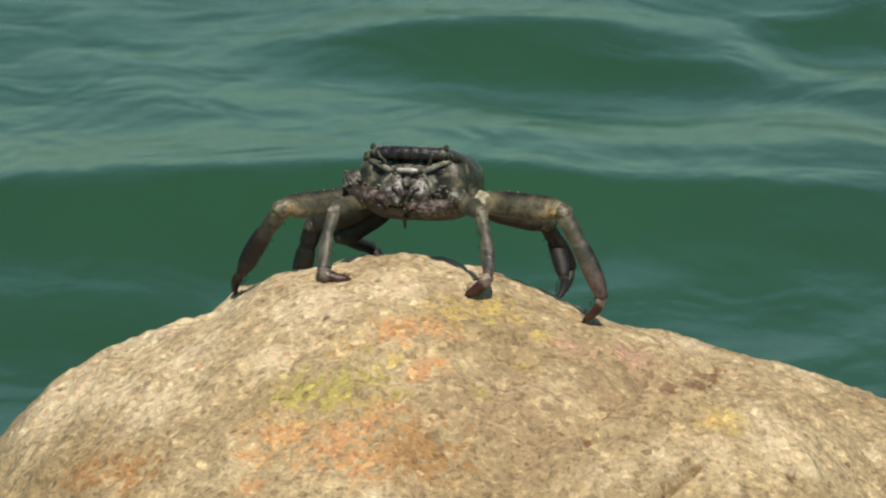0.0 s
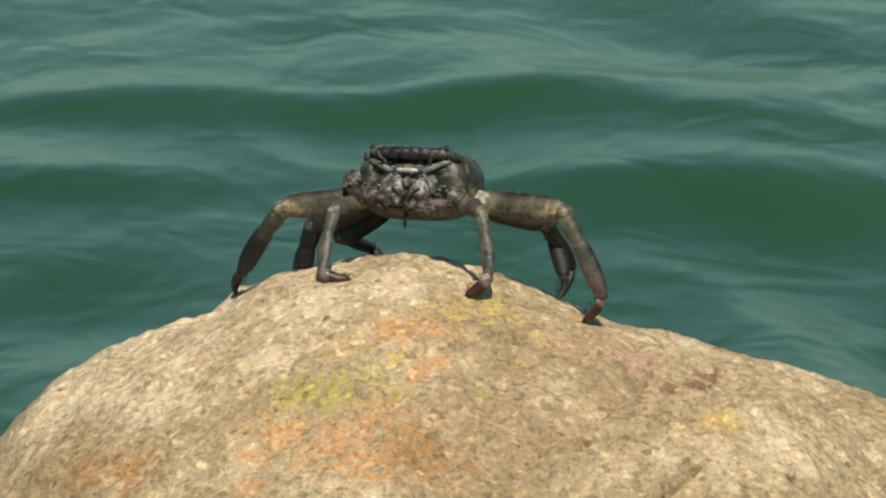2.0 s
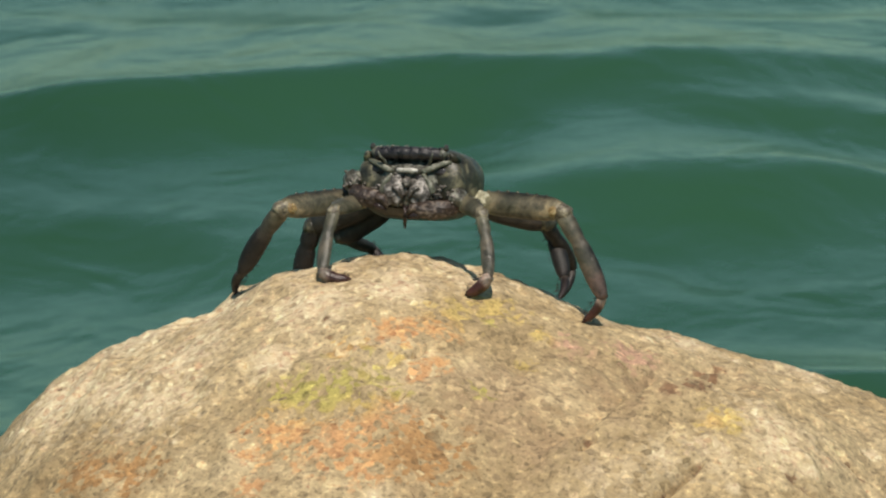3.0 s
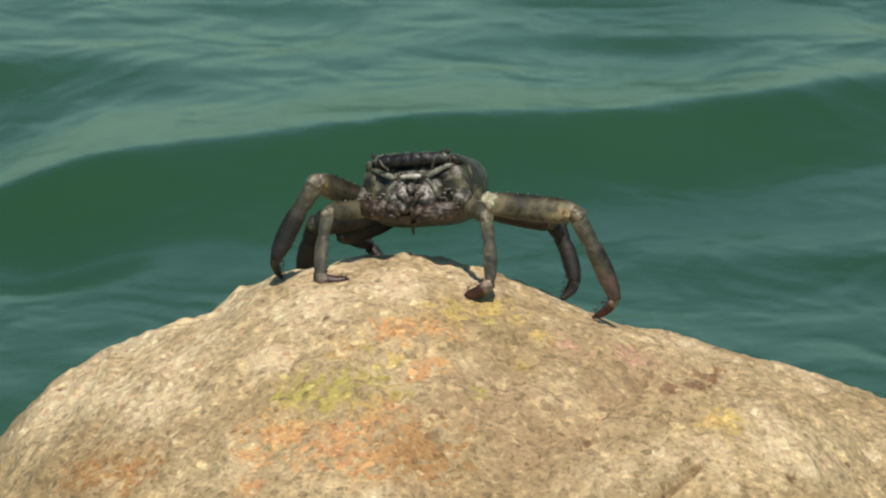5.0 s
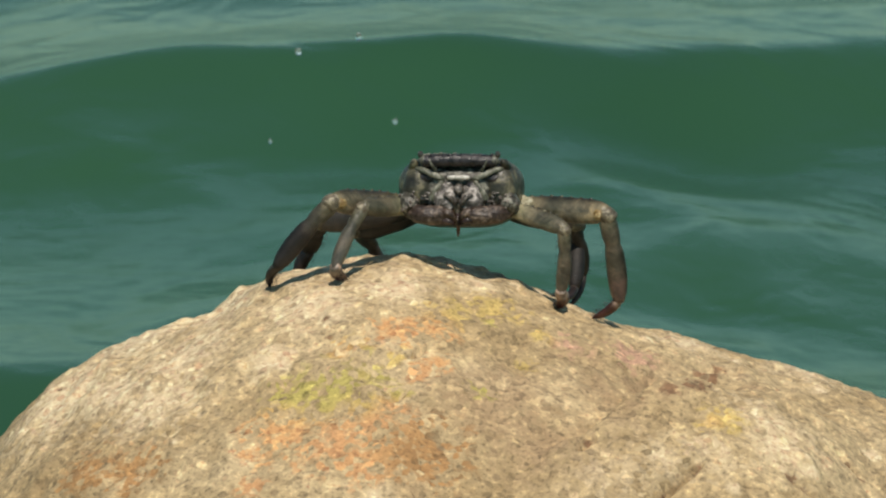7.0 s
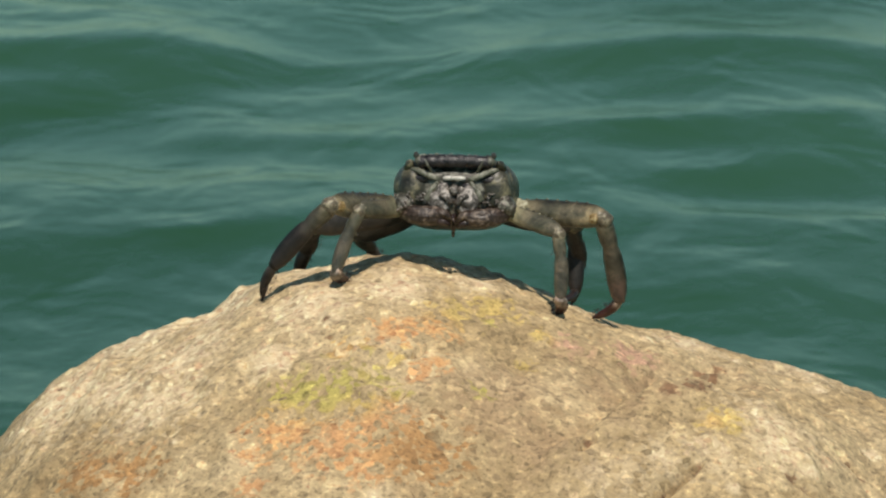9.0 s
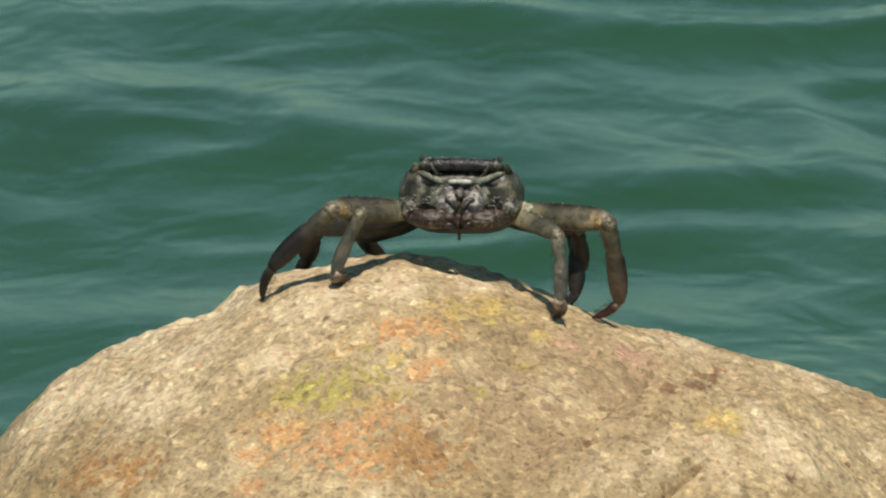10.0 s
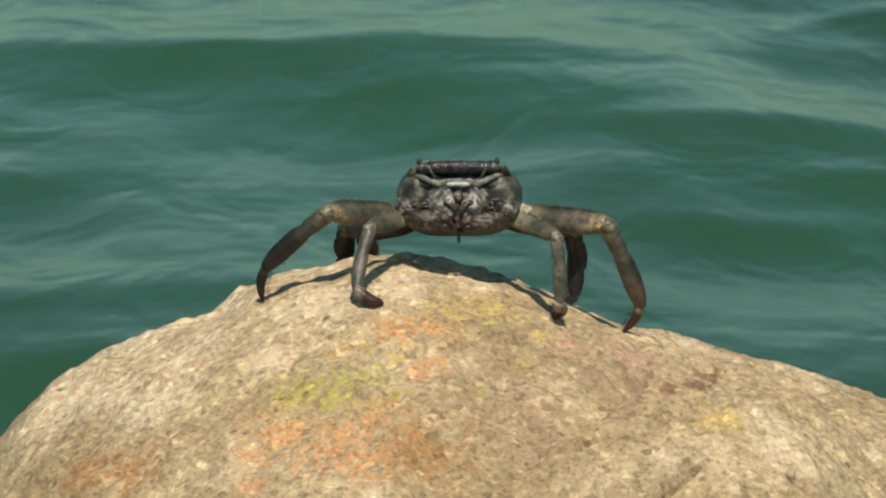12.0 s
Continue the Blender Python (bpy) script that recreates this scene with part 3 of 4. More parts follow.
CRESTS += [
    (8.40, 0.21, 0.11, -0.70, 0.18, 0.021),
    (8.42, -0.11, 0.15, 1.04, 0.15, 0.015),
    (9.07, 0.15, 0.10, 0.31, 0.13, 0.019),
    (9.33, 0.20, 0.09, 0.52, 0.06, 0.006),
    (9.40, -0.07, 0.28, 0.41, 0.14, 0.029),
    (10.36, 0.14, 0.13, -0.32, 0.13, 0.020),
    (10.68, -0.14, 0.14, 0.34, 0.13, 0.021),
    (11.49, -0.16, 0.13, 0.62, 0.12, 0.016),
    (11.90, 0.04, 0.22, -0.41, 0.15, 0.027),
    (12.81, 0.18, 0.12, 0.64, 0.12, 0.020),
    (13.03, -0.10, 0.16, 0.33, 0.11, 0.016),
    (13.90, -0.14, 0.13, 0.32, 0.15, 0.030),
    (14.08, 0.14, 0.17, 0.98, 0.14, 0.026),
    (14.97, 0.17, 0.11, 0.18, 0.15, 0.027),
    (14.98, -0.14, 0.11, 0.18, 0.09, 0.011),
    (15.69, 0.14, 0.13, 0.00, 0.10, 0.008),
]
CRESTS += [
    (16.41, -0.18, 0.09, 0.76, 0.11, 0.013),
    (16.42, 0.21, 0.09, 0.19, 0.13, 0.018),
    (16.49, -0.05, 0.12, -0.33, 0.14, 0.025),
    (17.20, 0.20, 0.06, 1.74, 0.11, 0.013),
    (17.77, 0.22, 0.09, 1.31, 0.06, 0.005),
    (17.96, -0.10, 0.22, 0.00, 0.25, 0.036),
    (18.71, -0.21, 0.06, -1.55, 0.06, 0.007),
    (18.95, -0.06, 0.32, 0.45, 0.17, 0.042),
    (19.99, -0.16, 0.12, 0.63, 0.11, 0.013),
    (20.23, 0.04, 0.21, -0.34, 0.15, 0.024),
    (21.25, 0.16, 0.12, -0.52, 0.12, 0.017),
    (21.51, -0.10, 0.18, 0.34, 0.14, 0.023),
    (22.33, -0.16, 0.12, 0.50, 0.12, 0.017),
    (22.70, 0.08, 0.18, 0.00, 0.15, 0.024),
    (23.31, -0.15, 0.11, 0.24, 0.08, 0.009),
    (23.67, -0.06, 0.10, 0.13, 0.08, 0.009),
]
CRESTS += [
    (23.68, 0.18, 0.10, 0.00, 0.16, 0.013),
    (23.99, 0.14, 0.13, 0.00, 0.12, 0.017),
    (23.99, -0.23, 0.13, 0.00, 0.12, 0.015),
    (24.45, -0.18, 0.09, 0.47, 0.10, 0.010),
    (24.58, 0.18, 0.13, 0.00, 0.20, 0.032),
    (24.86, -0.08, 0.07, 0.00, 0.14, 0.026),
    (25.18, 0.04, 0.12, 0.00, 0.10, 0.010),
    (25.90, 0.15, 0.08, 0.31, 0.08, 0.008),
    (26.11, -0.15, 0.17, -0.32, 0.12, 0.012),
    (26.58, 0.04, 0.23, 0.00, 0.15, 0.018),
    (26.92, 0.20, 0.10, 0.30, 0.10, 0.012),
    (27.52, 0.04, 0.22, -0.55, 0.13, 0.022),
    (27.64, -0.20, 0.06, 0.00, 0.14, 0.016),
    (28.09, 0.19, 0.08, 0.60, 0.13, 0.023),
    (28.37, 0.07, 0.08, 0.00, 0.09, 0.009),
    (28.63, -0.12, 0.11, 0.00, 0.10, 0.010),
]
CRESTS += [
    (29.53, 0.16, 0.12, 1.13, 0.10, 0.014),
    (29.67, -0.12, 0.07, 0.00, 0.07, 0.007),
    (29.67, 0.06, 0.06, -1.28, 0.06, 0.005),
    (30.07, -0.13, 0.23, 0.00, 0.21, 0.025),
    (30.55, 0.18, 0.10, 0.00, 0.12, 0.012),
    (30.85, 0.19, 0.10, 0.00, 0.09, 0.015),
    (30.98, 0.02, 0.11, 0.00, 0.11, 0.011),
    (31.16, -0.12, 0.18, 0.00, 0.14, 0.017),
]


def wave_crests(X, Y):
    """Each wave rises over its steep near face to a crest and falls off slowly behind it."""
    Z = np.zeros_like(X)
    for i, (along, across, half, slant, face, tall) in enumerate(CRESTS):
        rows = np.abs(Y[0] - along) < 6.0 * face + abs(slant) * 3 * half
        x, y = X[:, rows], Y[:, rows]
        v = y - along - slant * np.clip(x - across, -2 * half, 2 * half) - 0.030 * lattice(x / 0.17 + 3 * i, y / 0.5, 80)
        reach = np.exp(-np.abs((x - across) / (1.25 * half)) ** 3) * (1.10 + 0.12 * lattice(x / 0.12 + 5 * i, y / 0.6, 81))
        rise = np.clip(1 + v / (1.5 * face), 0, 1)
        fall = np.exp(-np.maximum(v, 0) / (2.4 * face))
        Z[:, rows] += tall * reach * np.where(v < 0, rise ** 1.5, fall)
    for _ in range(3):  # rounded crests
        Z[:, 1:-1] = 0.25 * Z[:, :-2] + 0.5 * Z[:, 1:-1] + 0.25 * Z[:, 2:]
    return Z


def ripples(X, Y, seed, sizes):
    """Short-crested wavelets; sizes: length across, length along, height."""
    turn = 0.12
    U, W = X * math.cos(turn) + Y * math.sin(turn), Y * math.cos(turn) - X * math.sin(turn)
    Z = np.zeros_like(X)
    for i, (wide, deep, tall) in enumerate(sizes):
        lean = 0.5 * lattice(U / (3 * wide), W / (5 * deep) + 7, seed + 20 + i)
        n = lattice(U / wide + 11 * i, W / deep + lean + 5 * i, seed + i)
        peaked = 0.8 - 2.0 * np.sqrt(n * n + 0.015)
        Z += tall * (0.5 * n + 0.6 * peaked) * (0.8 + 0.6 * lattice(U / (3.1 * wide), W / (4.3 * deep) + i, seed + 40))
    return Z


WAVELETS = [(0.20, 0.36, 0.0200), (0.11, 0.20, 0.0075), (0.05, 0.085, 0.0010), (0.035, 0.06, 0.0005)]


def build_train():
    xs = spaced([(-6.0, -0.9, 0.10), (-0.9, 0.9, 0.015), (0.9, 6.0, 0.10)])
    ys = np.arange(-3.0, 35.0, 0.015)
    X, Y = np.meshgrid(xs, ys, indexing="ij")
    Z = wave_crests(X, Y)
    # calmer stretches between the sets of waves
    calm = 1 - 0.5 * bell(0, Y, 0, 6.95, 1, 0.65) - 0.4 * bell(0, Y, 0, 24.95, 1, 0.65)
    Z += ripples(X, Y, 20, WAVELETS) * calm * (1 - 0.7 * np.clip(Z / 0.03, 0, 1))
    return tagged(sheet("wave_train", xs, ys, Z, WATER), "grey-green sea waves running in behind the boulder", "water", kind="structure")


def build_chop():
    xs, ys = np.arange(-6.5, 6.5, 0.03), np.arange(-6.0, 6.0, 0.02)
    X, Y = np.meshgrid(xs, ys, indexing="ij")
    rim = np.minimum(np.clip((6.5 - np.abs(X)) / 0.7, 0, 1), np.clip((6.0 - np.abs(Y)) / 0.7, 0, 1))
    Z = (ripples(X, Y, 60, WAVELETS[:3]) + 0.03) * rim - 0.047
    return tagged(sheet("wave_train", xs, ys, Z, WATER), "small green chop crossing the sea waves", "water", kind="structure")


def build_sea():
    xs = np.concatenate([-np.geomspace(2500, 9, 24), np.arange(-8.5, 9, 0.5), np.geomspace(9, 2500, 24)])
    X, Y = np.meshgrid(xs, xs, indexing="ij")
    return tagged(sheet("water", xs, xs, np.full_like(X, SEA - 0.045), WATER), "grey-green choppy sea reaching to the horizon", "water", kind="structure")


build_sea()
TRAIN = build_train()
CHOP = build_chop()

# ---- the crab ----
HIPS = {"F": (0.0150, -0.009, -0.0056), "M": (0.0168, -0.002, -0.0052), "3": (0.0160, 0.005, -0.0056), "4": (0.013, 0.0115, -0.0055)}
LENGTHS = {"F": (0.0240, 0.0225, 0.0098), "LM": (0.0360, 0.0290, 0.0125), "RM": (0.0360, 0.0318, 0.0115), "3": (0.0330, 0.0225, 0.0120), "4": (0.0250, 0.0235, 0.0125)}
GIRTH = {"F": 0.72, "M": 1.0, "3": 1.12, "4": 1.05}
# along the body: place, half width, top, bottom
BODY = [(-0.0150, 0.0138, 0.0088, -0.0098), (-0.0138, 0.0160, 0.0103, -0.0116), (-0.0110, 0.0186, 0.0112, -0.0130), (-0.0060, 0.0204, 0.0118, -0.0134),
        (0.0, 0.0207, 0.0116, -0.0132), (0.0070, 0.0185, 0.0100, -0.0122), (0.0130, 0.0145, 0.0070, -0.0095), (0.0165, 0.0095, 0.0035, -0.0070)]


def body_ring(y, start, end, count, shrink=1.0):
    w, top, low = smooth(BODY, y)
    ring = []
    for a in np.linspace(radians(start), radians(end), count):
        c, s = math.cos(a), math.sin(a)
        n = 2 / (2.8 if s > 0 else 4.2)
        x = w * shrink * math.copysign(abs(c) ** n, c) * (1 if s > 0 else 1 - 0.22 * abs(s))
        ring.append((x, y, (top if s > 0 else -0.94 * low) * shrink * math.copysign(abs(s) ** n, s)))
    return ring


def open_skin(rings):
    bm = bmesh.new()
    vs = [[bm.verts.new(p) for p in ring] for ring in rings]
    for a, b in zip(vs, vs[1:]):
        for i in range(len(a) - 1):
            bm.faces.new((a[i], a[i + 1], b[i + 1], b[i]))
    return bm


def build_body(crab):
    ys = np.linspace(-0.0150, 0.0165, 30)
    bm = open_skin([body_ring(y, -24, 204, 44) for y in ys])
    for v in bm.verts:  # low bosses and oblique striae on the shell
        v.co *= 1 + 0.010 * noise.noise(v.co * 320) + 0.006 * math.sin(v.co.y * 2600 + abs(v.co.x) * 1500)
    part("carapace", bm, CARAPACE, crab, "dark mottled brown-green carapace")
    bm = open_skin([body_ring(y, 198, 342, 26, 0.99) for y in ys])
    part("underside", bm, UNDER, crab, "brown underside")
    # rear wall
    bm = loft([body_ring(0.0165, 0, 354, 40), [(x * 0.6, 0.0180, z * 0.6) for x, y, z in body_ring(0.0165, 0, 354, 40)]])
    part("rear_margin", bm, CARAPACE, crab)
    # face: a shallow bowl with a raised mouth field
    rings = []
    for k in (1.0, 0.9, 0.75, 0.55, 0.35, 0.15):
        rings.append([(x * k, -0.0150 + 0.0008 * math.sin(k * 9) - 0.0016 * (1 - k) + 0.0005 * noise.noise(Vector((x * 600, z * 600, k * 3))), z * k) for x, y, z in body_ring(-0.0150, 0, 353, 52)])
    part("face", loft(rings), FACE, crab, "mottled grey-brown face")
    # brow between the eyes, with a beaded edge
    xs = np.linspace(-0.0118, 0.0118, 25)
    bm = tube([(x, -0.0158 - 0.0012 * (1 - (x / 0.0118) ** 2), 0.0092 - 0.0004 * (x / 0.0118) ** 2) for x in xs],
              [0.0021 + 0.0002 * math.sin(i * 1.9) for i in range(25)], 12, flat=0.8)
    for i in range(1, 24, 2):
        blob((xs[i], -0.0160 - 0.0010 * (1 - (xs[i] / 0.0118) ** 2), 0.0107 + 0.0002 * math.sin(i * 5)), (0.0009, 0.0008, 0.0006), bm, 0.3, i, 8, 6)
    brow = part("brow", bm, BROW, crab, "near-black straight brow edge")
    bm = bmesh.new()
    for i in range(17):
        r = random.Random(i + 300)
        blob((-0.0112 + 0.0014 * i + r.uniform(-0.0004, 0.0004), -0.0156 + r.uniform(-0.0006, 0.0004), 0.0110 + r.uniform(-0.0004, 0.0005)), (r.uniform(0.0006, 0.0012), 0.0009, r.uniform(0.0004, 0.0008)), bm, 0.5, i + 30, 8, 6)
    part("granule", bm, RIM, brow, "grey-olive beads along the brow")
    for s in (-1, 1):
        stalk = part("eyestalk", tube([(s * 0.0098, -0.0150, 0.0080), (s * 0.0116, -0.0160, 0.0092), (s * 0.0125, -0.0162, 0.0103)], [0.0017, 0.0018, 0.0013], 12), EYE_SKIN, crab, "short grey eyestalk")
        part("eye", blob((s * 0.0127, -0.0163, 0.0111), (0.0010, 0.0010, 0.0012), u=14, v=10), EYE_BALL, stalk, "small glossy dark eye")
        part("cheek", blob((s * 0.0134, -0.0128, 0.0004), (0.0052, 0.0034, 0.0078), rough=0.08, seed=s + 12, u=26, v=18), CARAPACE, crab, "smooth dark cheek of the shell")
        # tooth beside the eye, orbit ridge running down to the mouth, and the cheek ridge
        part("orbit_tooth", tube([(s * 0.0150, -0.0128, 0.0072), (s * 0.0147, -0.0150, 0.0086), (s * 0.0141, -0.0163, 0.0092)], [0.0020, 0.0014, 0.0004], 10), CARAPACE, crab)
        part("orbit_ridge", tube([(s * 0.0144, -0.0150, 0.0066), (s * 0.0122, -0.0163, 0.0062), (s * 0.0096, -0.0170, 0.0050), (s * 0.0066, -0.0174, 0.0036), (s * 0.0046, -0.0176, 0.0030)],
                                 [0.0006, 0.0009, 0.0011, 0.0010, 0.0006], 10, flat=0.7), RIM, crab, "grey-green ridge under the eye")
        part("orbit_hollow", blob((s * 0.0103, -0.0150, 0.0036), (0.0034, 0.0012, 0.0017), rough=0.2, seed=s), BROW, crab)
        part("cheek_ridge", tube([(s * 0.0052, -0.0170, 0.0024), (s * 0.0072, -0.0168, -0.0002), (s * 0.0088, -0.0166, -0.0034), (s * 0.0082, -0.0168, -0.0060)],
                                 [0.0008, 0.0011, 0.0012, 0.0008], 10), RIM, crab)
        part("antenna_pit", blob((s * 0.0044, -0.0166, 0.0008), (0.0019, 0.0010, 0.0015), rough=0.2, seed=s + 4), BROW, crab)
        part("antenna", tube([(s * 0.0075, -0.0172, 0.0058), (s * 0.0088, -0.0196, 0.0076), (s * 0.0095, -0.0206, 0.0094)], [0.0006, 0.0004, 0.00015], 8), RIM, crab)
        # mouthparts: a long plate with a palp
        bm = blob((s * 0.0044, -0.0166, -0.0034), (0.0042, 0.0019, 0.0050), rough=0.35, seed=s + 2, u=28, v=18)
        for v in bm.verts:
            v.co.y += 0.0005 * noise.noise(v.co * 900)
        mp = part("maxilliped", bm, MOUTH, crab, "pale knobbly mouthpart")
        part("palp", tube([(s * 0.0046, -0.0184, -0.0020), (s * 0.0026, -0.0189, -0.0030), (s * 0.0012, -0.0186, -0.0056)], [0.0009, 0.0010, 0.0005], 8), MOUTH, mp)
        bm = bmesh.new()
        for i in range(16):
            r = random.Random(i + 50 * (s + 2))
            blob((s * r.uniform(0.0060, 0.0155), -0.0166 + r.uniform(-0.0004, 0.0006), r.uniform(-0.0052, -0.0012)), (r.uniform(0.0003, 0.0010), 0.0006, r.uniform(0.0003, 0.0006)), bm, 0.6, i, 8, 6)
        part("cheek_tubercle", bm, MOUTH, crab, "pale scattered tubercles on the cheek")
    part("mouth_bar", tube([(x, -0.0174 - 0.0006 * (1 - (x / 0.004) ** 2), 0.0035) for x in np.linspace(-0.0036, 0.0036, 9)], [0.0005, 0.0007, 0.0008, 0.0008, 0.0008, 0.0008, 0.0008, 0.0007, 0.0005], 10), IVORY, crab, "ivory bar above the mouth")
    part("nose_lobe", blob((0, -0.0178, -0.0004), (0.0017, 0.0014, 0.0018), rough=0.3), MOUTH, crab)
    part("abdomen_tip", tube([(0, -0.0175, -0.0085), (0.0001, -0.0186, -0.0122), (0, -0.0174, -0.0157)], [0.0010, 0.0008, 0.0004], 8), FINGER, crab)


def build_claw(crab, s):
    """A folded claw: wrist and palm with two fingers that meet under the mouth. Its own origin lies at its shoulder."""
    o = Vector((s * 0.0150, -0.0105, -0.0060))
    at = lambda x, y, z: Vector((s * x, y, z)) - o
    palm = tube([at(0.0160, -0.0145, -0.0078), at(0.0135, -0.0172, -0.0086), at(0.0100, -0.0186, -0.0090), at(0.0062, -0.0190, -0.0090), at(0.0036, -0.0190, -0.0090)],
                [0.0022, 0.0030, 0.0032, 0.0029, 0.0021], 28, flat=0.75)
    bmesh.ops.subdivide_edges(palm, edges=palm.edges[:], cuts=2, use_grid_fill=True)
    for v in palm.verts:  # low knobs and folds
        v.co += 0.00045 * noise.noise_vector(v.co * 620 + Vector((s, 0, 3))) + 0.0002 * noise.noise_vector(v.co * 1700)
    claw = part("claw", palm, CLAW, crab, "folded red-brown claw")
    claw.location = o
    arm = part("arm", tube([at(0.0130, -0.0070, -0.0068), at(0.0158, -0.0100, -0.0064), at(0.0172, -0.0130, -0.0056)], [0.0034, 0.0036, 0.0030], 14), CLAW, claw)
    bm = blob(at(0.0165, -0.0142, -0.0050), (0.0036, 0.0036, 0.0038), rough=0.22, seed=s + 9, u=22, v=14)
    part("wrist", bm, FACE, claw, "mottled knobbly wrist")
    bm = bmesh.new()
    for i in range(13):
        r = random.Random(7 * i + 3 + s)
        a, b = r.uniform(-1.1, 1.1), r.uniform(-0.7, 0.9)
        blob(at(0.0165 + 0.0036 * math.sin(a), -0.0142 - 0.0036 * math.cos(a) * math.cos(b), -0.0050 + 0.0037 * math.sin(b)), (r.uniform(0.0002, 0.0006),) * 3, bm, 0.5, i, 8, 6)
    part("tubercle", bm, KNOB, claw, "pale shiny tubercles")
    bm = tube([at(0.0050, -0.0193, -0.0080), at(0.0026, -0.0194, -0.0086), at(0.0006, -0.0190, -0.0106)], [0.0018, 0.0016, 0.0006], 10)
    part("finger", bm, CLAW, claw)
    bm = tube([at(0.0050, -0.0188, -0.0104), at(0.0028, -0.0188, -0.0110), at(0.0008, -0.0186, -0.0118)], [0.0016, 0.0013, 0.0005], 10)
    part("finger", bm, FINGER, claw, "dark lower finger")
    return claw


def limb(stations, sides=16, bow=0.0, rough=0.03, seed=0, keel=0.0):
    """A leg joint along +x: stations (place, depth in z, thickness in y). keel pinches the upper edge."""
    length = stations[-1][0]
    rings = []
    for x in np.linspace(stations[0][0], length, 22):
        dz, dy = smooth(stations, x)
        drop = bow * math.sin(math.pi * min(max(x / length, 0), 1))
        ring = []
        for a in np.linspace(0, 2 * math.pi, sides, endpoint=False):
            c, s = math.cos(a), math.sin(a)
            k = 1 + rough * noise.noise(Vector((x * 500 + seed, c * 1.3, s * 1.3)))
            y = dy * c * k * (1 - keel * max(s, 0) ** 2)
            ring.append((x, y, dz * s * k + drop))
        rings.append(ring)
    return loft(rings)


def hairs(stations, count, long, seed):
    """Short stiff bristles along a joint."""
    r = random.Random(seed)
    bm = bmesh.new()
    for _ in range(count):
        x = r.uniform(stations[0][0] * 0.7 + 0.001, stations[-1][0] * 0.96)
        dz, dy = smooth(stations, x)
        a = r.uniform(0, 2 * math.pi)
        p = Vector((x, dy * math.cos(a) * 0.95, dz * math.sin(a) * 0.95))
        q = p + Vector((r.uniform(0.3, 1.0), math.cos(a), math.sin(a))).normalized() * long * r.uniform(0.5, 1.2)
        tube([p, q], [0.00011, 0.00003], 3, bm)
    return bm


def lengths(name):
    return LENGTHS[name] if name in LENGTHS else LENGTHS[name[1]]


def build_leg(crab, key, s):
    a, b, c = lengths(("L" if s < 0 else "R") + key)
    # rear legs stand in the body's shadow; their darker colours hold that shade
    rear = key in "34"
    g = GIRTH[key]
    seed = ord(key) + 10 * s
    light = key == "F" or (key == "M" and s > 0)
    st = [(0.0, 0.0026 * g, 0.0022 * g), (0.12 * a, 0.0034 * g, 0.0024 * g), (0.45 * a, 0.0043 * g, 0.0024 * g), (0.80 * a, 0.0042 * g, 0.0023 * g), (0.95 * a, 0.0036 * g, 0.0023 * g), (1.03 * a, 0.0024 * g, 0.0018 * g)]
    thigh = part("thigh", limb(st, keel=0.45, seed=seed), THIGH_SHADED if rear else THIGH, crab, "brown flattened rear thigh joint with shade in its colour" if rear else "olive-brown flattened thigh joint with a pale end")
    bm = bmesh.new()
    for i in range(7):
        x = (0.2 + 0.105 * i) * a
        blob((x, 0, smooth(st, x)[0] * 0.97), (0.0007, 0.0005, 0.0005), bm, 0.3, i, 8, 6)
    part("spine", bm, CARAPACE, thigh)
    part("hip_joint", blob((-0.0006, 0, 0), (0.0030 * g, 0.0026 * g, 0.0030 * g), rough=0.15, seed=seed), CLAW, thigh)
    sh = [(-0.0012, 0.0020 * g, 0.0018 * g), (0.10 * b, 0.0030 * g, 0.0024 * g), (0.28 * b, 0.0030 * g, 0.0023 * g), (0.37 * b, 0.0025 * g, 0.0020 * g), (0.44 * b, 0.0031 * g, 0.0021 * g), (0.70 * b, 0.0033 * g, 0.0020 * g),
          (0.92 * b, 0.0027 * g, 0.0018 * g), (1.02 * b, 0.0018 * g, 0.0014 * g)]
    if rear and s > 0:
        sh = [(x, 0.78 * dz, dy) for x, dz, dy in sh]
    shin = part("shin", limb(sh, keel=0.25, seed=seed + 3, bow=0.0008), SHIN if light else SHIN_SHADED if rear else SHIN_DARK, crab, "grey-brown shin joint with reddish end" if light else "near-black shin joint with a brown upper end, rear ones coloured as in shade")
    part("knee_cap", blob((0.0012, 0, 0.0004), (0.0032 * g, 0.0027 * g, 0.0031 * g), rough=0.15, seed=seed + 1), CARAPACE if rear else KNEE_CAP, shin, "" if rear else "pale yellowish knee")
    if key == "M":
        part("knee_spot", blob((0.945 * a, -s * 0.0016 * g, -0.0007), (0.0019, 0.0010, 0.0019), rough=0.3, seed=seed + 2), SPOT, thigh, "orange-yellow spot by the knee")
    if s > 0 and not rear:
        part("root_patch", blob((0.15 * a, -0.0012 * g, 0.0004), (0.0042 * g, 0.0014 * g, 0.0029 * g), rough=0.4, seed=seed + 4), PATCH, thigh, "pale yellowish patch at the root of the leg")
    part("bristle", hairs(sh, 60, 0.0012, seed), FINGER, shin)
    h = 1.25 * g if key == "F" else 0.68 * g if key == "M" else (0.55 if s > 0 else 0.85) * g
    to = [(-0.0010, 0.0019 * h, 0.0017 * h), (0.15 * c, 0.0026 * h, 0.0022 * h), (0.5 * c, 0.0023 * h, 0.0020 * h), (0.85 * c, 0.0015 * h, 0.0013 * h), (c, 0.0003, 0.0003)]
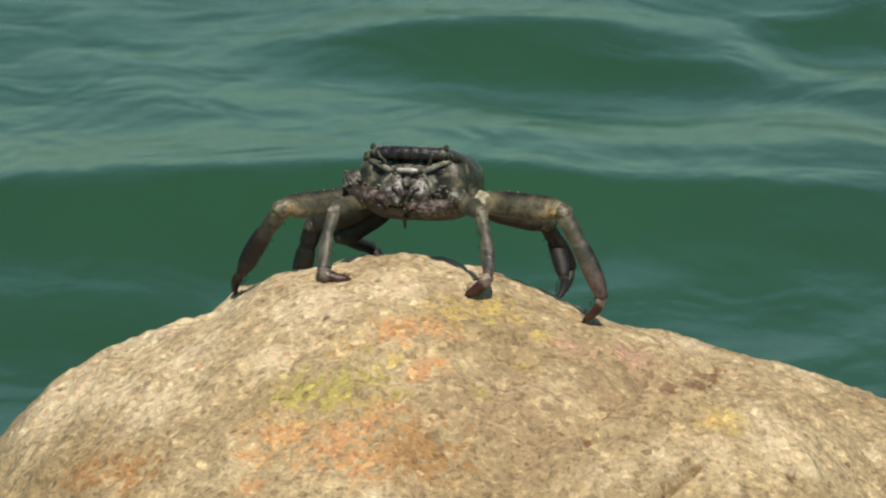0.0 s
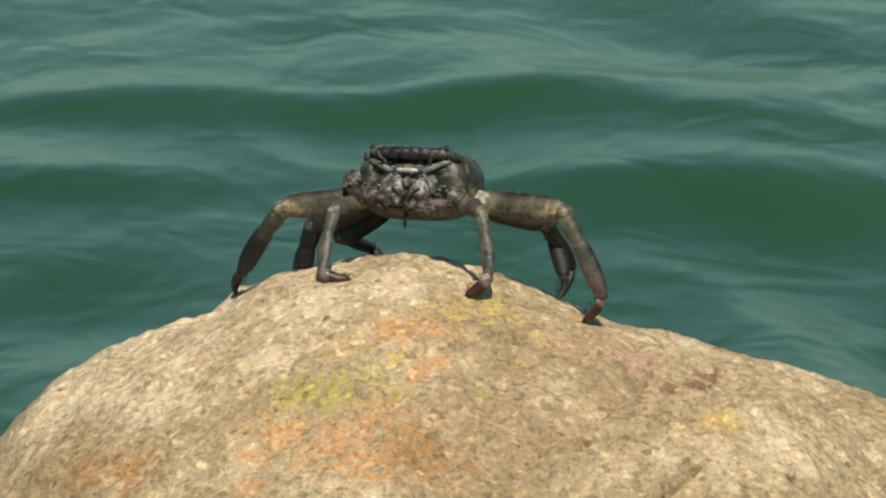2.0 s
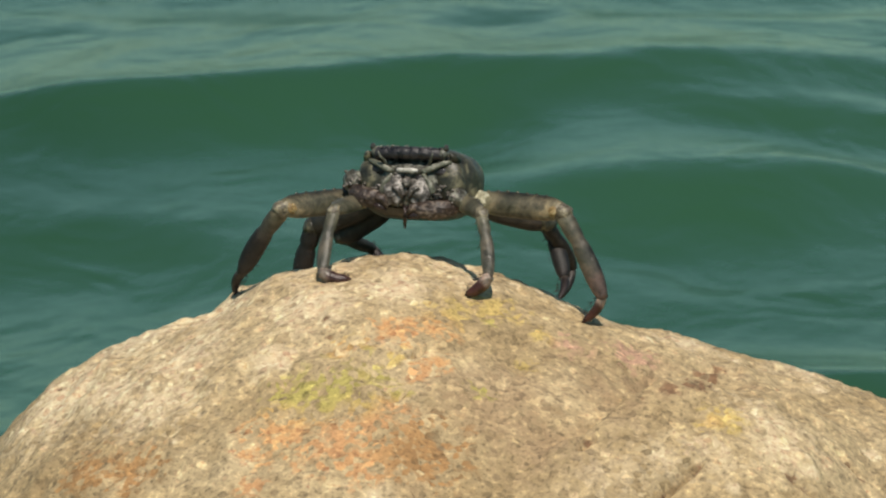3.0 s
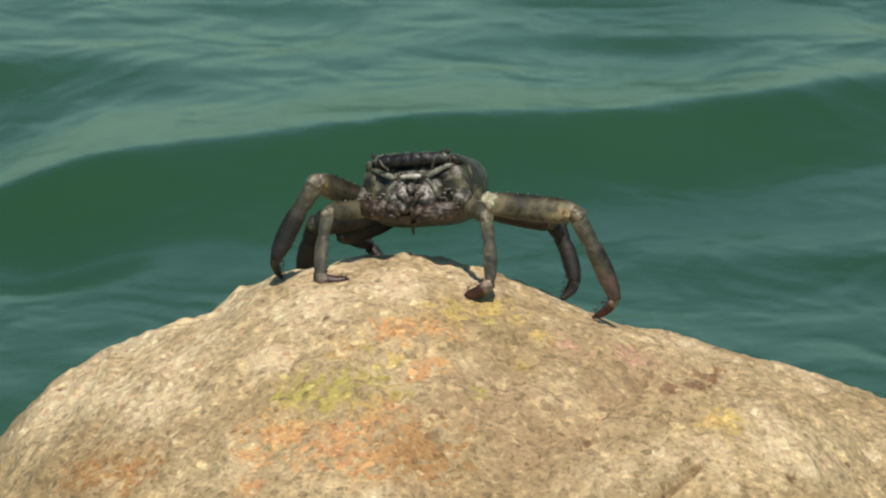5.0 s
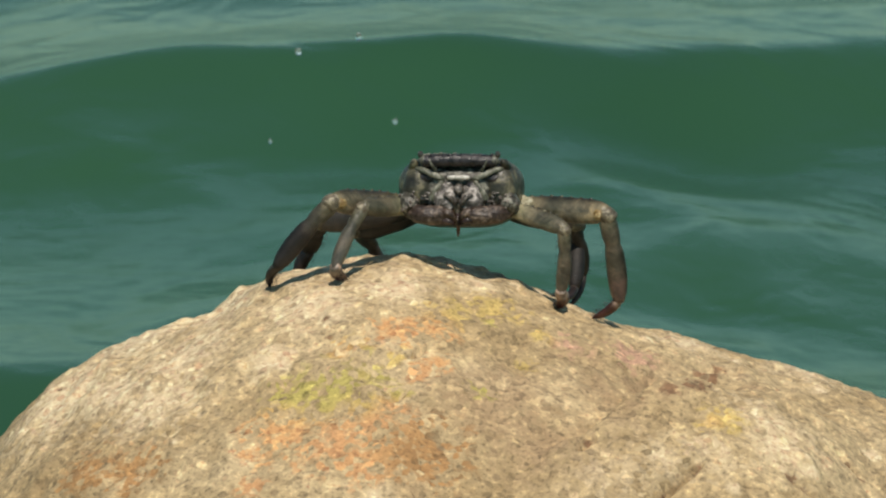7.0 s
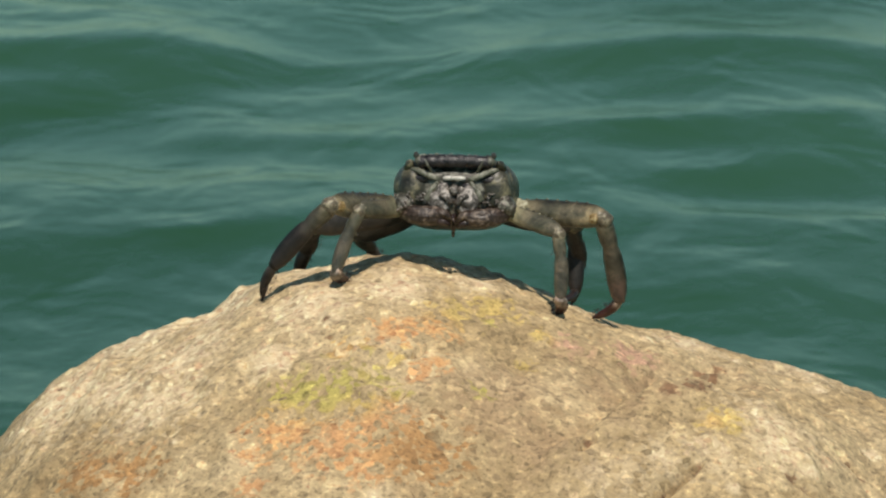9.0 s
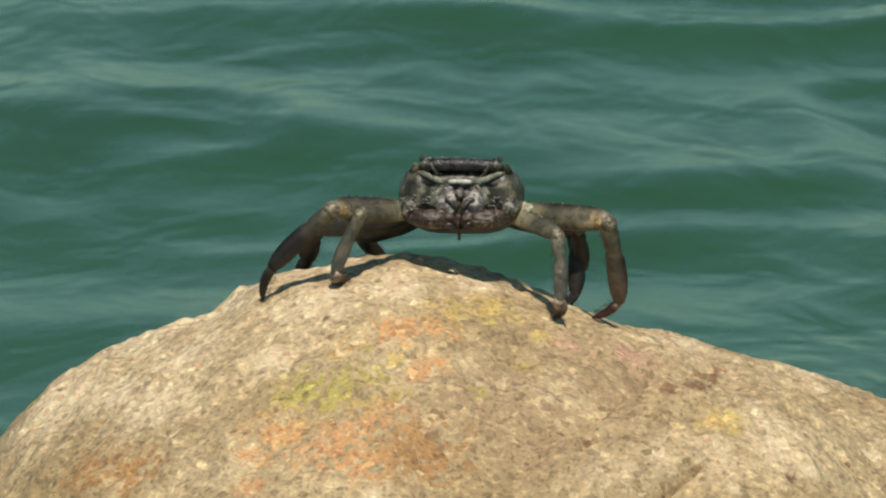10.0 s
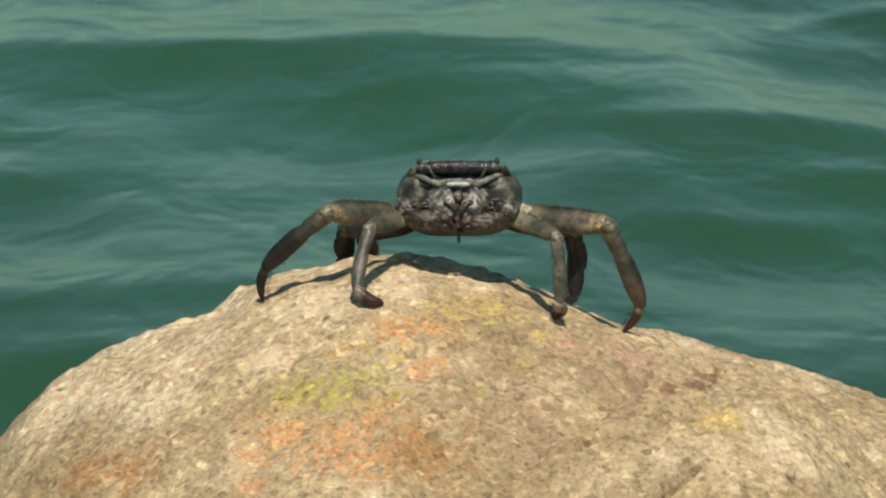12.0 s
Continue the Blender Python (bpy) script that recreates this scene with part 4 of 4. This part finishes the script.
    toe = part("toe", limb(to, seed=seed + 6, bow=0.0010), TOE if light else TOE_DARK_SHADED, crab, "dark red-brown pointed toe joint" if light else "blackish pointed toe joint, rear ones coloured as in shade")
    part("bristle", hairs(to, 90, 0.0013, seed + 2), FINGER, toe)
    return thigh, shin, toe


THIGH = leg_material("olive thigh", 0.034, (0.29, 0.27, 0.175), (0.084, 0.080, 0.056), (0.21, 0.175, 0.11), band=0.90, pale=0.20)
SHIN = leg_material("grey-brown shin", 0.028, (0.19, 0.17, 0.12), (0.080, 0.074, 0.057), (0.076, 0.056, 0.049))
SHIN_DARK = leg_material("near-black shin", 0.028, (0.20, 0.165, 0.105), (0.085, 0.076, 0.058), (0.015, 0.012, 0.011), 0.55, 0.42)
TOE = leg_material("red-brown toe", 0.012, (0.26, 0.20, 0.165), (0.070, 0.024, 0.020), (0.040, 0.014, 0.013))
# rear thigh and shin: leg colours darkened to stand for shade
THIGH_SHADED = leg_material("shaded rear thigh", 0.032, (0.042, 0.034, 0.025), (0.028, 0.023, 0.018), (0.03, 0.025, 0.019), 0.5, 0.90)
SHIN_SHADED = leg_material("black shin", 0.024, (0.026, 0.021, 0.017), (0.013, 0.011, 0.009), (0.012, 0.010, 0.009), 0.6)
SPOT = shell_material("orange knee spot", (0.14, 0.085, 0.03), (0.29, 0.19, 0.07), (0.52, 0.43, 0.24), 600, 0.35)
# dark toe of the left middle leg; on rear legs it stands for shade
TOE_DARK_SHADED = leg_material("blackish toe", 0.012, (0.05, 0.038, 0.03), (0.020, 0.012, 0.011), (0.012, 0.008, 0.008), 0.5)
PATCH = shell_material("pale leg root", (0.14, 0.125, 0.085), (0.38, 0.355, 0.24), (0.62, 0.59, 0.43), 380, 0.4)
KNEE_CAP = shell_material("pale knee", (0.06, 0.048, 0.032), (0.155, 0.128, 0.085), (0.40, 0.35, 0.24), 420, 0.32)

CRAB = tagged(new("crab"), "dark mottled shore crab standing tall on a lichened boulder", "crab")
build_body(CRAB)
CLAWS = {s: build_claw(CRAB, s) for s in (-1, 1)}
LEGS = {side + key: build_leg(CRAB, key, s) for side, s in (("L", -1), ("R", 1)) for key in "FM34"}

# ---- drops of spray thrown up behind the boulder: seconds, sideways, away, height at that time, speed across and up, radius ----
SPRAY = [
    (1.6, 0.0376, 0.35, 0.8580, -0.3, 0.9, 0.0043),
    (1.6, 0.1711, 0.6, 0.8347, 0.4, 1.4, 0.0021),
    (2.2, 0.1460, 0.5, 0.8384, 1.3, -2.4, 0.0032),
    (2.2, 0.1409, 0.55, 0.8115, 1.4, -2.6, 0.0023),
    (2.2, 0.1101, 0.5, 0.8178, 0.9, -2.6, 0.0023),
    (2.5, -0.0216, 0.6, 0.8602, 0.1, -1.2, 0.0010),
    (2.5, -0.0096, 0.4, 0.8725, -0.1, -1, 0.0008),
    (2.5, -0.0833, 0.5, 0.8441, 0.2, -1.1, 0.0008),
    (2.5, -0.1787, 0.6, 0.8179, -0.3, -0.8, 0.0010),
    (2.5, -0.0775, 0.55, 0.8201, 0.2, -1.3, 0.0010),
    (5.2, -0.1370, 0.3, 0.8313, -0.9, 1.1, 0.0078),
    (5.2, -0.1127, 0.32, 0.8180, -0.5, 1.3, 0.0076),
    (5.2, 0.0346, 0.45, 0.8254, 0.3, 0.8, 0.0033),
    (5.2, -0.0041, 0.55, 0.8554, 0.1, 1.2, 0.0014),
]
SPRAY += [
    (5.2, -0.0284, 0.6, 0.8658, -0.2, 1.5, 0.0014),
    (5.3, -0.0651, 0.45, 0.8524, 0.5, -1.9, 0.0038),
    (5.3, -0.0496, 0.45, 0.8546, 0.7, -2.0, 0.0031),
    (5.3, -0.1079, 0.6, 0.8684, -0.1, 1.4, 0.0014),
    (5.3, 0.0928, 0.6, 0.8347, 0.6, 1, 0.0016),
    (5.4, 0.0739, 0.5, 0.8407, 0.3, -0.5, 0.0023),
    (6.6, 0.1764, 0.6, 0.8153, 0.5, 0.9, 0.0021),
    (6.6, 0.1662, 0.6, 0.8075, 0.3, 1.2, 0.0019),
    (6.6, 0.1301, 0.6, 0.7660, -0.2, 0.6, 0.0023),
    (7, -0.0346, 0.6, 0.8830, 0.1, 0.4, 0.0013),
    (7, -0.0585, 0.55, 0.8841, 0.1, 0.3, 0.0013),
    (7, -0.0196, 0.6, 0.8477, 0.2, 0.5, 0.0010),
    (7, -0.0713, 0.6, 0.8394, -0.2, 0.4, 0.0009),
    (10.3, 0.1643, 0.6, 0.8630, 0.2, 0.4, 0.0016),
    (10.3, 0.1736, 0.6, 0.8654, 0.2, 0.5, 0.0014),
]


def build_drops():
    made = []
    for i, row in enumerate(SPRAY):
        r = row[-1]
        bm = blob((0, 0, 0), (r, r * 0.9, r * 1.25), rough=0.35, seed=i + 70, u=18, v=12)
        made.append(tagged(part("water_drop", bm, DROP), "clear drop of sea spray in flight", "water drop", "drops of spray"))
    return made


DROPS = build_drops()

# ---- the crab's way: body (seconds, metres, degrees), knees and feet (seconds, metres) ----
BODY_PATH = [
    (0, -0.00650, 0.02100, 0.91835, -12.0, -1.29, -18.0),
    (3.2, -0.00650, 0.02100, 0.91835, -12.0, -1.29, -18.0),
    (3.6, -0.00640, 0.02046, 0.91815, -12.0, -1.72, -18.0),
    (4.8, -0.00558, 0.01600, 0.91719, -12.0, -6.43, -17.0),
    (5, -0.00503, 0.01535, 0.91721, -12.0, -6.81, -17.0),
    (5.5, -0.00131, 0.01361, 0.91797, -12.0, -4.80, -14.0),
    (6, 0.00111, 0.01185, 0.91895, -12.0, -3.44, -10.0),
    (6.5, 0.00442, 0.01025, 0.91903, -12.0, -0.86, -6.0),
    (7, 0.00631, 0.00900, 0.91802, -12.0, -0.42, -4.0),
    (7.4, 0.00668, 0.00827, 0.91795, -12.0, -0.42, -4.0),
    (8.7, 0.00449, 0.00645, 0.91758, -14.0, 0.42, -3.0),
    (9, 0.00448, 0.00600, 0.91765, -14.0, 0.42, -3.0),
    (9.5, 0.00530, 0.00508, 0.91724, -14.0, 0.42, -2.0),
    (10, 0.00623, 0.00400, 0.91685, -14.0, 0.42, -2.5),
    (10.5, 0.00726, 0.00291, 0.91694, -14.0, 0.00, -2.5),
    (11, 0.00754, 0.00195, 0.91672, -14.0, -0.83, -2.5),
    (11.5, 0.00559, 0.00126, 0.91646, -14.0, -0.84, -1.5),
    (12, 0.00549, 0.00100, 0.91650, -14.0, -0.84, -1.5),
]
KNEES = {
    'LF': [(0, -0.0356, -0.0051, 0.9143), (3.2, -0.0356, -0.0051, 0.9143), (4.8, -0.0382, -0.0072, 0.9139), (5, -0.0374, -0.0080, 0.9140), (5.5, -0.0341, -0.0101, 0.9155), (6, -0.0318, -0.0126, 0.9163), (6.5, -0.0281, -0.0153, 0.9171), (7, -0.0256, -0.0172, 0.9173), (8.8, -0.0265, -0.0211, 0.9172), (9.5, -0.0267, -0.0216, 0.9165), (10, -0.0261, -0.0223, 0.9161), (10.2, -0.0254, -0.0230, 0.9160), (10.5, -0.0221, -0.0260, 0.9160), (10.8, -0.0224, -0.0277, 0.9137), (11, -0.0229, -0.0278, 0.9129), (12, -0.0241, -0.0294, 0.9125)],
    'LM': [(0, -0.0528, 0.0018, 0.9135), (3.4, -0.0528, 0.0017, 0.9135), (4.2, -0.0415, -0.0078, 0.9245), (4.8, -0.0390, -0.0095, 0.9267), (5, -0.0409, -0.0097, 0.9244), (5.5, -0.0411, -0.0112, 0.9215), (6, -0.0392, -0.0145, 0.9209), (6.5, -0.0367, -0.0170, 0.9200), (7, -0.0354, -0.0183, 0.9191), (8.8, -0.0357, -0.0229, 0.9190), (9.5, -0.0353, -0.0241, 0.9183), (10.5, -0.0348, -0.0249, 0.9171), (11, -0.0353, -0.0250, 0.9164), (12, -0.0366, -0.0268, 0.9170)],
    'L3': [(0, -0.0433, 0.0503, 0.8994), (3.2, -0.0433, 0.0503, 0.8994), (4.8, -0.0421, 0.0461, 0.9007), (5.5, -0.0423, 0.0384, 0.9026), (6.5, -0.0412, 0.0268, 0.9050), (9.5, -0.0416, 0.0188, 0.9049), (10.2, -0.0410, 0.0151, 0.9055), (10.6, -0.0313, 0.0294, 0.9023), (12, -0.0313, 0.0293, 0.9023)],
    'L4': [(0, -0.0339, 0.0449, 0.8965), (3.2, -0.0339, 0.0449, 0.8965), (5.5, -0.0306, 0.0377, 0.8989), (6.5, -0.0286, 0.0300, 0.9010), (9.5, -0.0275, 0.0276, 0.9007), (10.2, -0.0271, 0.0248, 0.9012), (10.6, -0.0256, 0.0259, 0.9021), (12, -0.0256, 0.0268, 0.9020)],
    'RF': [(0, 0.0122, -0.0158, 0.9153), (3.2, 0.0122, -0.0158, 0.9153), (4.8, 0.0133, -0.0209, 0.9151), (5.5, 0.0171, -0.0229, 0.9143), (5.8, 0.0214, -0.0227, 0.9139), (6, 0.0260, -0.0214, 0.9135), (6.3, 0.0334, -0.0179, 0.9120), (6.5, 0.0396, -0.0111, 0.9104), (7, 0.0393, -0.0163, 0.9100), (9, 0.0374, -0.0193, 0.9094), (9.5, 0.0369, -0.0219, 0.9095), (10.5, 0.0375, -0.0254, 0.9093), (12, 0.0366, -0.0265, 0.9092)],
    'RM': [(0, 0.0382, -0.0068, 0.9142), (3.2, 0.0382, -0.0068, 0.9142), (4.8, 0.0422, -0.0079, 0.9136), (5.5, 0.0467, -0.0098, 0.9136), (6, 0.0488, -0.0116, 0.9142), (6.5, 0.0514, -0.0136, 0.9148), (7, 0.0532, -0.0146, 0.9146), (9, 0.0519, -0.0167, 0.9136), (10, 0.0533, -0.0191, 0.9129), (11, 0.0545, -0.0214, 0.9129), (11.2, 0.0546, -0.0206, 0.9128), (11.5, 0.0535, -0.0205, 0.9124), (12, 0.0531, -0.0213, 0.9120)],
    'R3': [(0, 0.0337, 0.0397, 0.9028), (3.2, 0.0337, 0.0397, 0.9028), (4.8, 0.0373, 0.0332, 0.9039), (5.5, 0.0389, 0.0349, 0.9040), (6, 0.0413, 0.0340, 0.9042), (6.5, 0.0441, 0.0340, 0.9042), (7, 0.0438, 0.0354, 0.9031), (9, 0.0428, 0.0318, 0.9030), (12, 0.0425, 0.0283, 0.9019)],
    'R4': [(0, 0.0327, 0.0271, 0.9050), (3.2, 0.0327, 0.0271, 0.9050), (5.5, 0.0378, 0.0265, 0.9055), (6.5, 0.0421, 0.0250, 0.9057), (7, 0.0429, 0.0266, 0.9047), (9, 0.0424, 0.0188, 0.9056), (12, 0.0427, 0.0168, 0.9045)],
}
FEET = {
    'LF': [(0, -0.0301, -0.0173, 0.8931), (3.2, -0.0301, -0.0173, 0.8931), (5.2, -0.0307, -0.0169, 0.8930), (6, -0.0311, -0.0168, 0.8930), (7, -0.0318, -0.0161, 0.8931), (9, -0.0311, -0.0168, 0.8930), (10.2, -0.0311, -0.0168, 0.8930), (10.5, -0.0250, -0.0305, 0.8912), (10.9, -0.0192, -0.0401, 0.8892), (12, -0.0192, -0.0401, 0.8892)],
    'LM': [(0, -0.0691, 0.0200, 0.8809), (3.3, -0.0691, 0.0200, 0.8809), (4, -0.0619, -0.0120, 0.8967), (4.7, -0.0499, -0.0013, 0.8917), (4.9, -0.0514, -0.0018, 0.8914), (5.2, -0.0561, -0.0073, 0.8892), (5.4, -0.0572, -0.0073, 0.8888), (7.2, -0.0572, -0.0073, 0.8888), (8.6, -0.0592, -0.0177, 0.8862), (12, -0.0592, -0.0177, 0.8862)],
    'L3': [(0, -0.0500, 0.0420, 0.8802), (10.2, -0.0476, 0.0420, 0.8810), (10.4, -0.0407, 0.0480, 0.8813), (10.6, -0.0335, 0.0550, 0.8797), (12, -0.0335, 0.0550, 0.8797)],
    'L4': [(0, -0.0179, 0.0560, 0.8826), (10.2, -0.0172, 0.0550, 0.8830), (10.6, -0.0214, 0.0560, 0.8820), (12, -0.0214, 0.0560, 0.8820)],
    'RF': [(0, 0.0072, -0.0234, 0.8890), (3.2, 0.0072, -0.0234, 0.8890), (5.5, 0.0070, -0.0235, 0.8890), (5.6, 0.0089, -0.0120, 0.8952), (5.8, 0.0193, -0.0120, 0.8922), (6, 0.0241, -0.0154, 0.8864), (6.3, 0.0314, -0.0086, 0.8840), (6.5, 0.0380, -0.0018, 0.8818), (7, 0.0379, -0.0053, 0.8811), (8.8, 0.0375, -0.0111, 0.8807), (9.5, 0.0369, -0.0223, 0.8814), (10, 0.0369, -0.0225, 0.8813), (12, 0.0369, -0.0225, 0.8813)],
    'RM': [(0, 0.0457, -0.0106, 0.8774), (3.3, 0.0457, -0.0106, 0.8774), (3.8, 0.0482, -0.0120, 0.8835), (4.4, 0.0491, -0.0034, 0.8775), (11.1, 0.0491, -0.0034, 0.8775), (11.3, 0.0549, -0.0120, 0.8786), (11.55, 0.0592, -0.0096, 0.8742), (12, 0.0592, -0.0096, 0.8742)],
    'R3': [(0, 0.0381, 0.0160, 0.8805), (5.5, 0.0390, 0.0160, 0.8799), (6.3, 0.0394, 0.0160, 0.8797), (12, 0.0394, 0.0160, 0.8797)],
    'R4': [(0, 0.0380, 0.0320, 0.8772), (5.5, 0.0399, 0.0320, 0.8765), (6.5, 0.0427, 0.0320, 0.8752), (12, 0.0427, 0.0320, 0.8752)],
}


# ---- what moves ----
def axes(origin, way, side):
    """A pose at origin with its x axis along way and its y axis near side."""
    x = way.normalized()
    z = x.cross(side).normalized()
    y = z.cross(x)
    m = Matrix((x, y, z)).transposed().to_4x4()
    m.translation = origin
    return m


LEAN = {"LM": [(0, 0.1), (7.2, 0.1), (8.8, 0.9), (12, 0.9)], "LF": [(0, 1), (5.5, 1), (6.5, 0.3), (10.2, 0.3), (10.9, 1), (12, 1)],
        "RF": [(0, 1), (5.5, 1), (6.4, 0.15), (12, 0.15)]}


def leg_pose(name, t, inverse):
    """The poses of thigh, shin and toe in the crab's space."""
    s, key = (-1 if name[0] == "L" else 1), name[1]
    a, b, c = lengths(name)
    hx, hy, hz = HIPS[key]
    hip = Vector((s * hx, hy, hz))
    knee = inverse @ Vector(smooth(KNEES[name], t))
    foot = inverse @ Vector(smooth(FEET[name], t))
    knee = hip + (knee - hip).normalized() * a
    span = foot - knee
    d = min(max(span.length, abs(b - c) * 1.02), (b + c) * 0.999)
    way = span.normalized()
    broad = Vector((s, 0, 0.1))
    if name in LEAN:  # how far the ankle is held out rather than forward
        w = smooth(LEAN[name], t)[0]
        out = Vector((s * w, -1 + 0.85 * w, 0.1))
    else:
        out = Vector((s, -0.15, 0.1) if key == "M" else (0.35, 0.9, 0.1) if s > 0 else (-0.15, 1.0, 0.1))
    out = (out - way * out.dot(way)).normalized()
    along = (b * b - c * c + d * d) / (2 * d)
    ankle = knee + way * along + out * math.sqrt(max(b * b - along * along, 0))
    tip = knee + way * d
    flank = Vector((0, s, 0))
    side = broad.cross(way)
    return axes(hip, knee - hip, flank), axes(knee, ankle - knee, side), axes(ankle, tip - ankle, side)


def wave_rows(start, speed, bob, tilt, beat, heading):
    """Waves that glide at a steady speed while they heave and rock a little."""
    return [(t, pose(start[0] + speed[0] * t, start[1] + speed[1] * t, SEA + bob * math.sin(beat * t), tilt * math.sin(0.8 * beat * t + 1), tilt * math.cos(1.1 * beat * t), heading))
            for t in np.linspace(0, 12, 49)]


def drop_rows(t, x, y, z, across, rising):
    """A drop's throw out of the sea, over and back into it."""
    fall, deep = 4.9, SEA - 0.15
    root = math.sqrt(rising * rising + 4 * fall * (z - deep))
    up, down = (rising - root) / (2 * fall), (rising + root) / (2 * fall)
    flight = [(t + u, pose(x + across * u, y, z + rising * u - fall * u * u, 40 * u, 0, 0)) for u in (k / FPS for k in range(math.floor(up * FPS), math.ceil(down * FPS) + 1)) if 0 < t + u < 12]
    return [(0.0, flight[0][1]), *flight, (12.0, flight[-1][1])]


def motions():
    times = [round(0.1 * i, 1) for i in range(121)]
    rows = {name: ([], [], []) for name in LEGS}
    body = []
    for t in times:
        m = pose(*smooth(BODY_PATH, t))
        body.append((t, m))
        inverse = m.inverted()
        for name in LEGS:
            for store, p in zip(rows[name], leg_pose(name, t, inverse)):
                store.append((t, p))
    walk(CRAB, body)
    for name, joints in LEGS.items():
        for joint, store in zip(joints, rows[name]):
            walk(joint, store)
    # the claw on its right side is held out at first and folds in later
    lift = [(0, 1.0), (3.3, 1.0), (4.8, 0.75), (5.5, 0.5), (6.5, 0.05), (7.0, 0.0), (10.1, 0.0), (10.6, 0.25), (12, 0.25)]
    for s, claw in CLAWS.items():
        o = Vector((s * 0.0150, -0.0105, -0.0060))
        held = []
        for t in np.linspace(0, 12, 61):
            k = smooth(lift, t)[0] if s < 0 else 0.12 * math.sin(1.3 * t)
            held.append((t, pose(o.x - 0.0030 * k, o.y, o.z + 0.0042 * k, 0, 10 * k, -6 * k)))
        walk(claw, held)
    for drop, row in zip(DROPS, SPRAY):
        walk(drop, drop_rows(*row[:-1]))
    walk(TRAIN, wave_rows((0, 0), (0, -2.40), 0.0, 0.0, 2.1, 0))
    walk(CHOP, wave_rows((-2.4, 4.0), (0.40, -0.25), 0.003, 0.05, 3.7, 24))


motions()
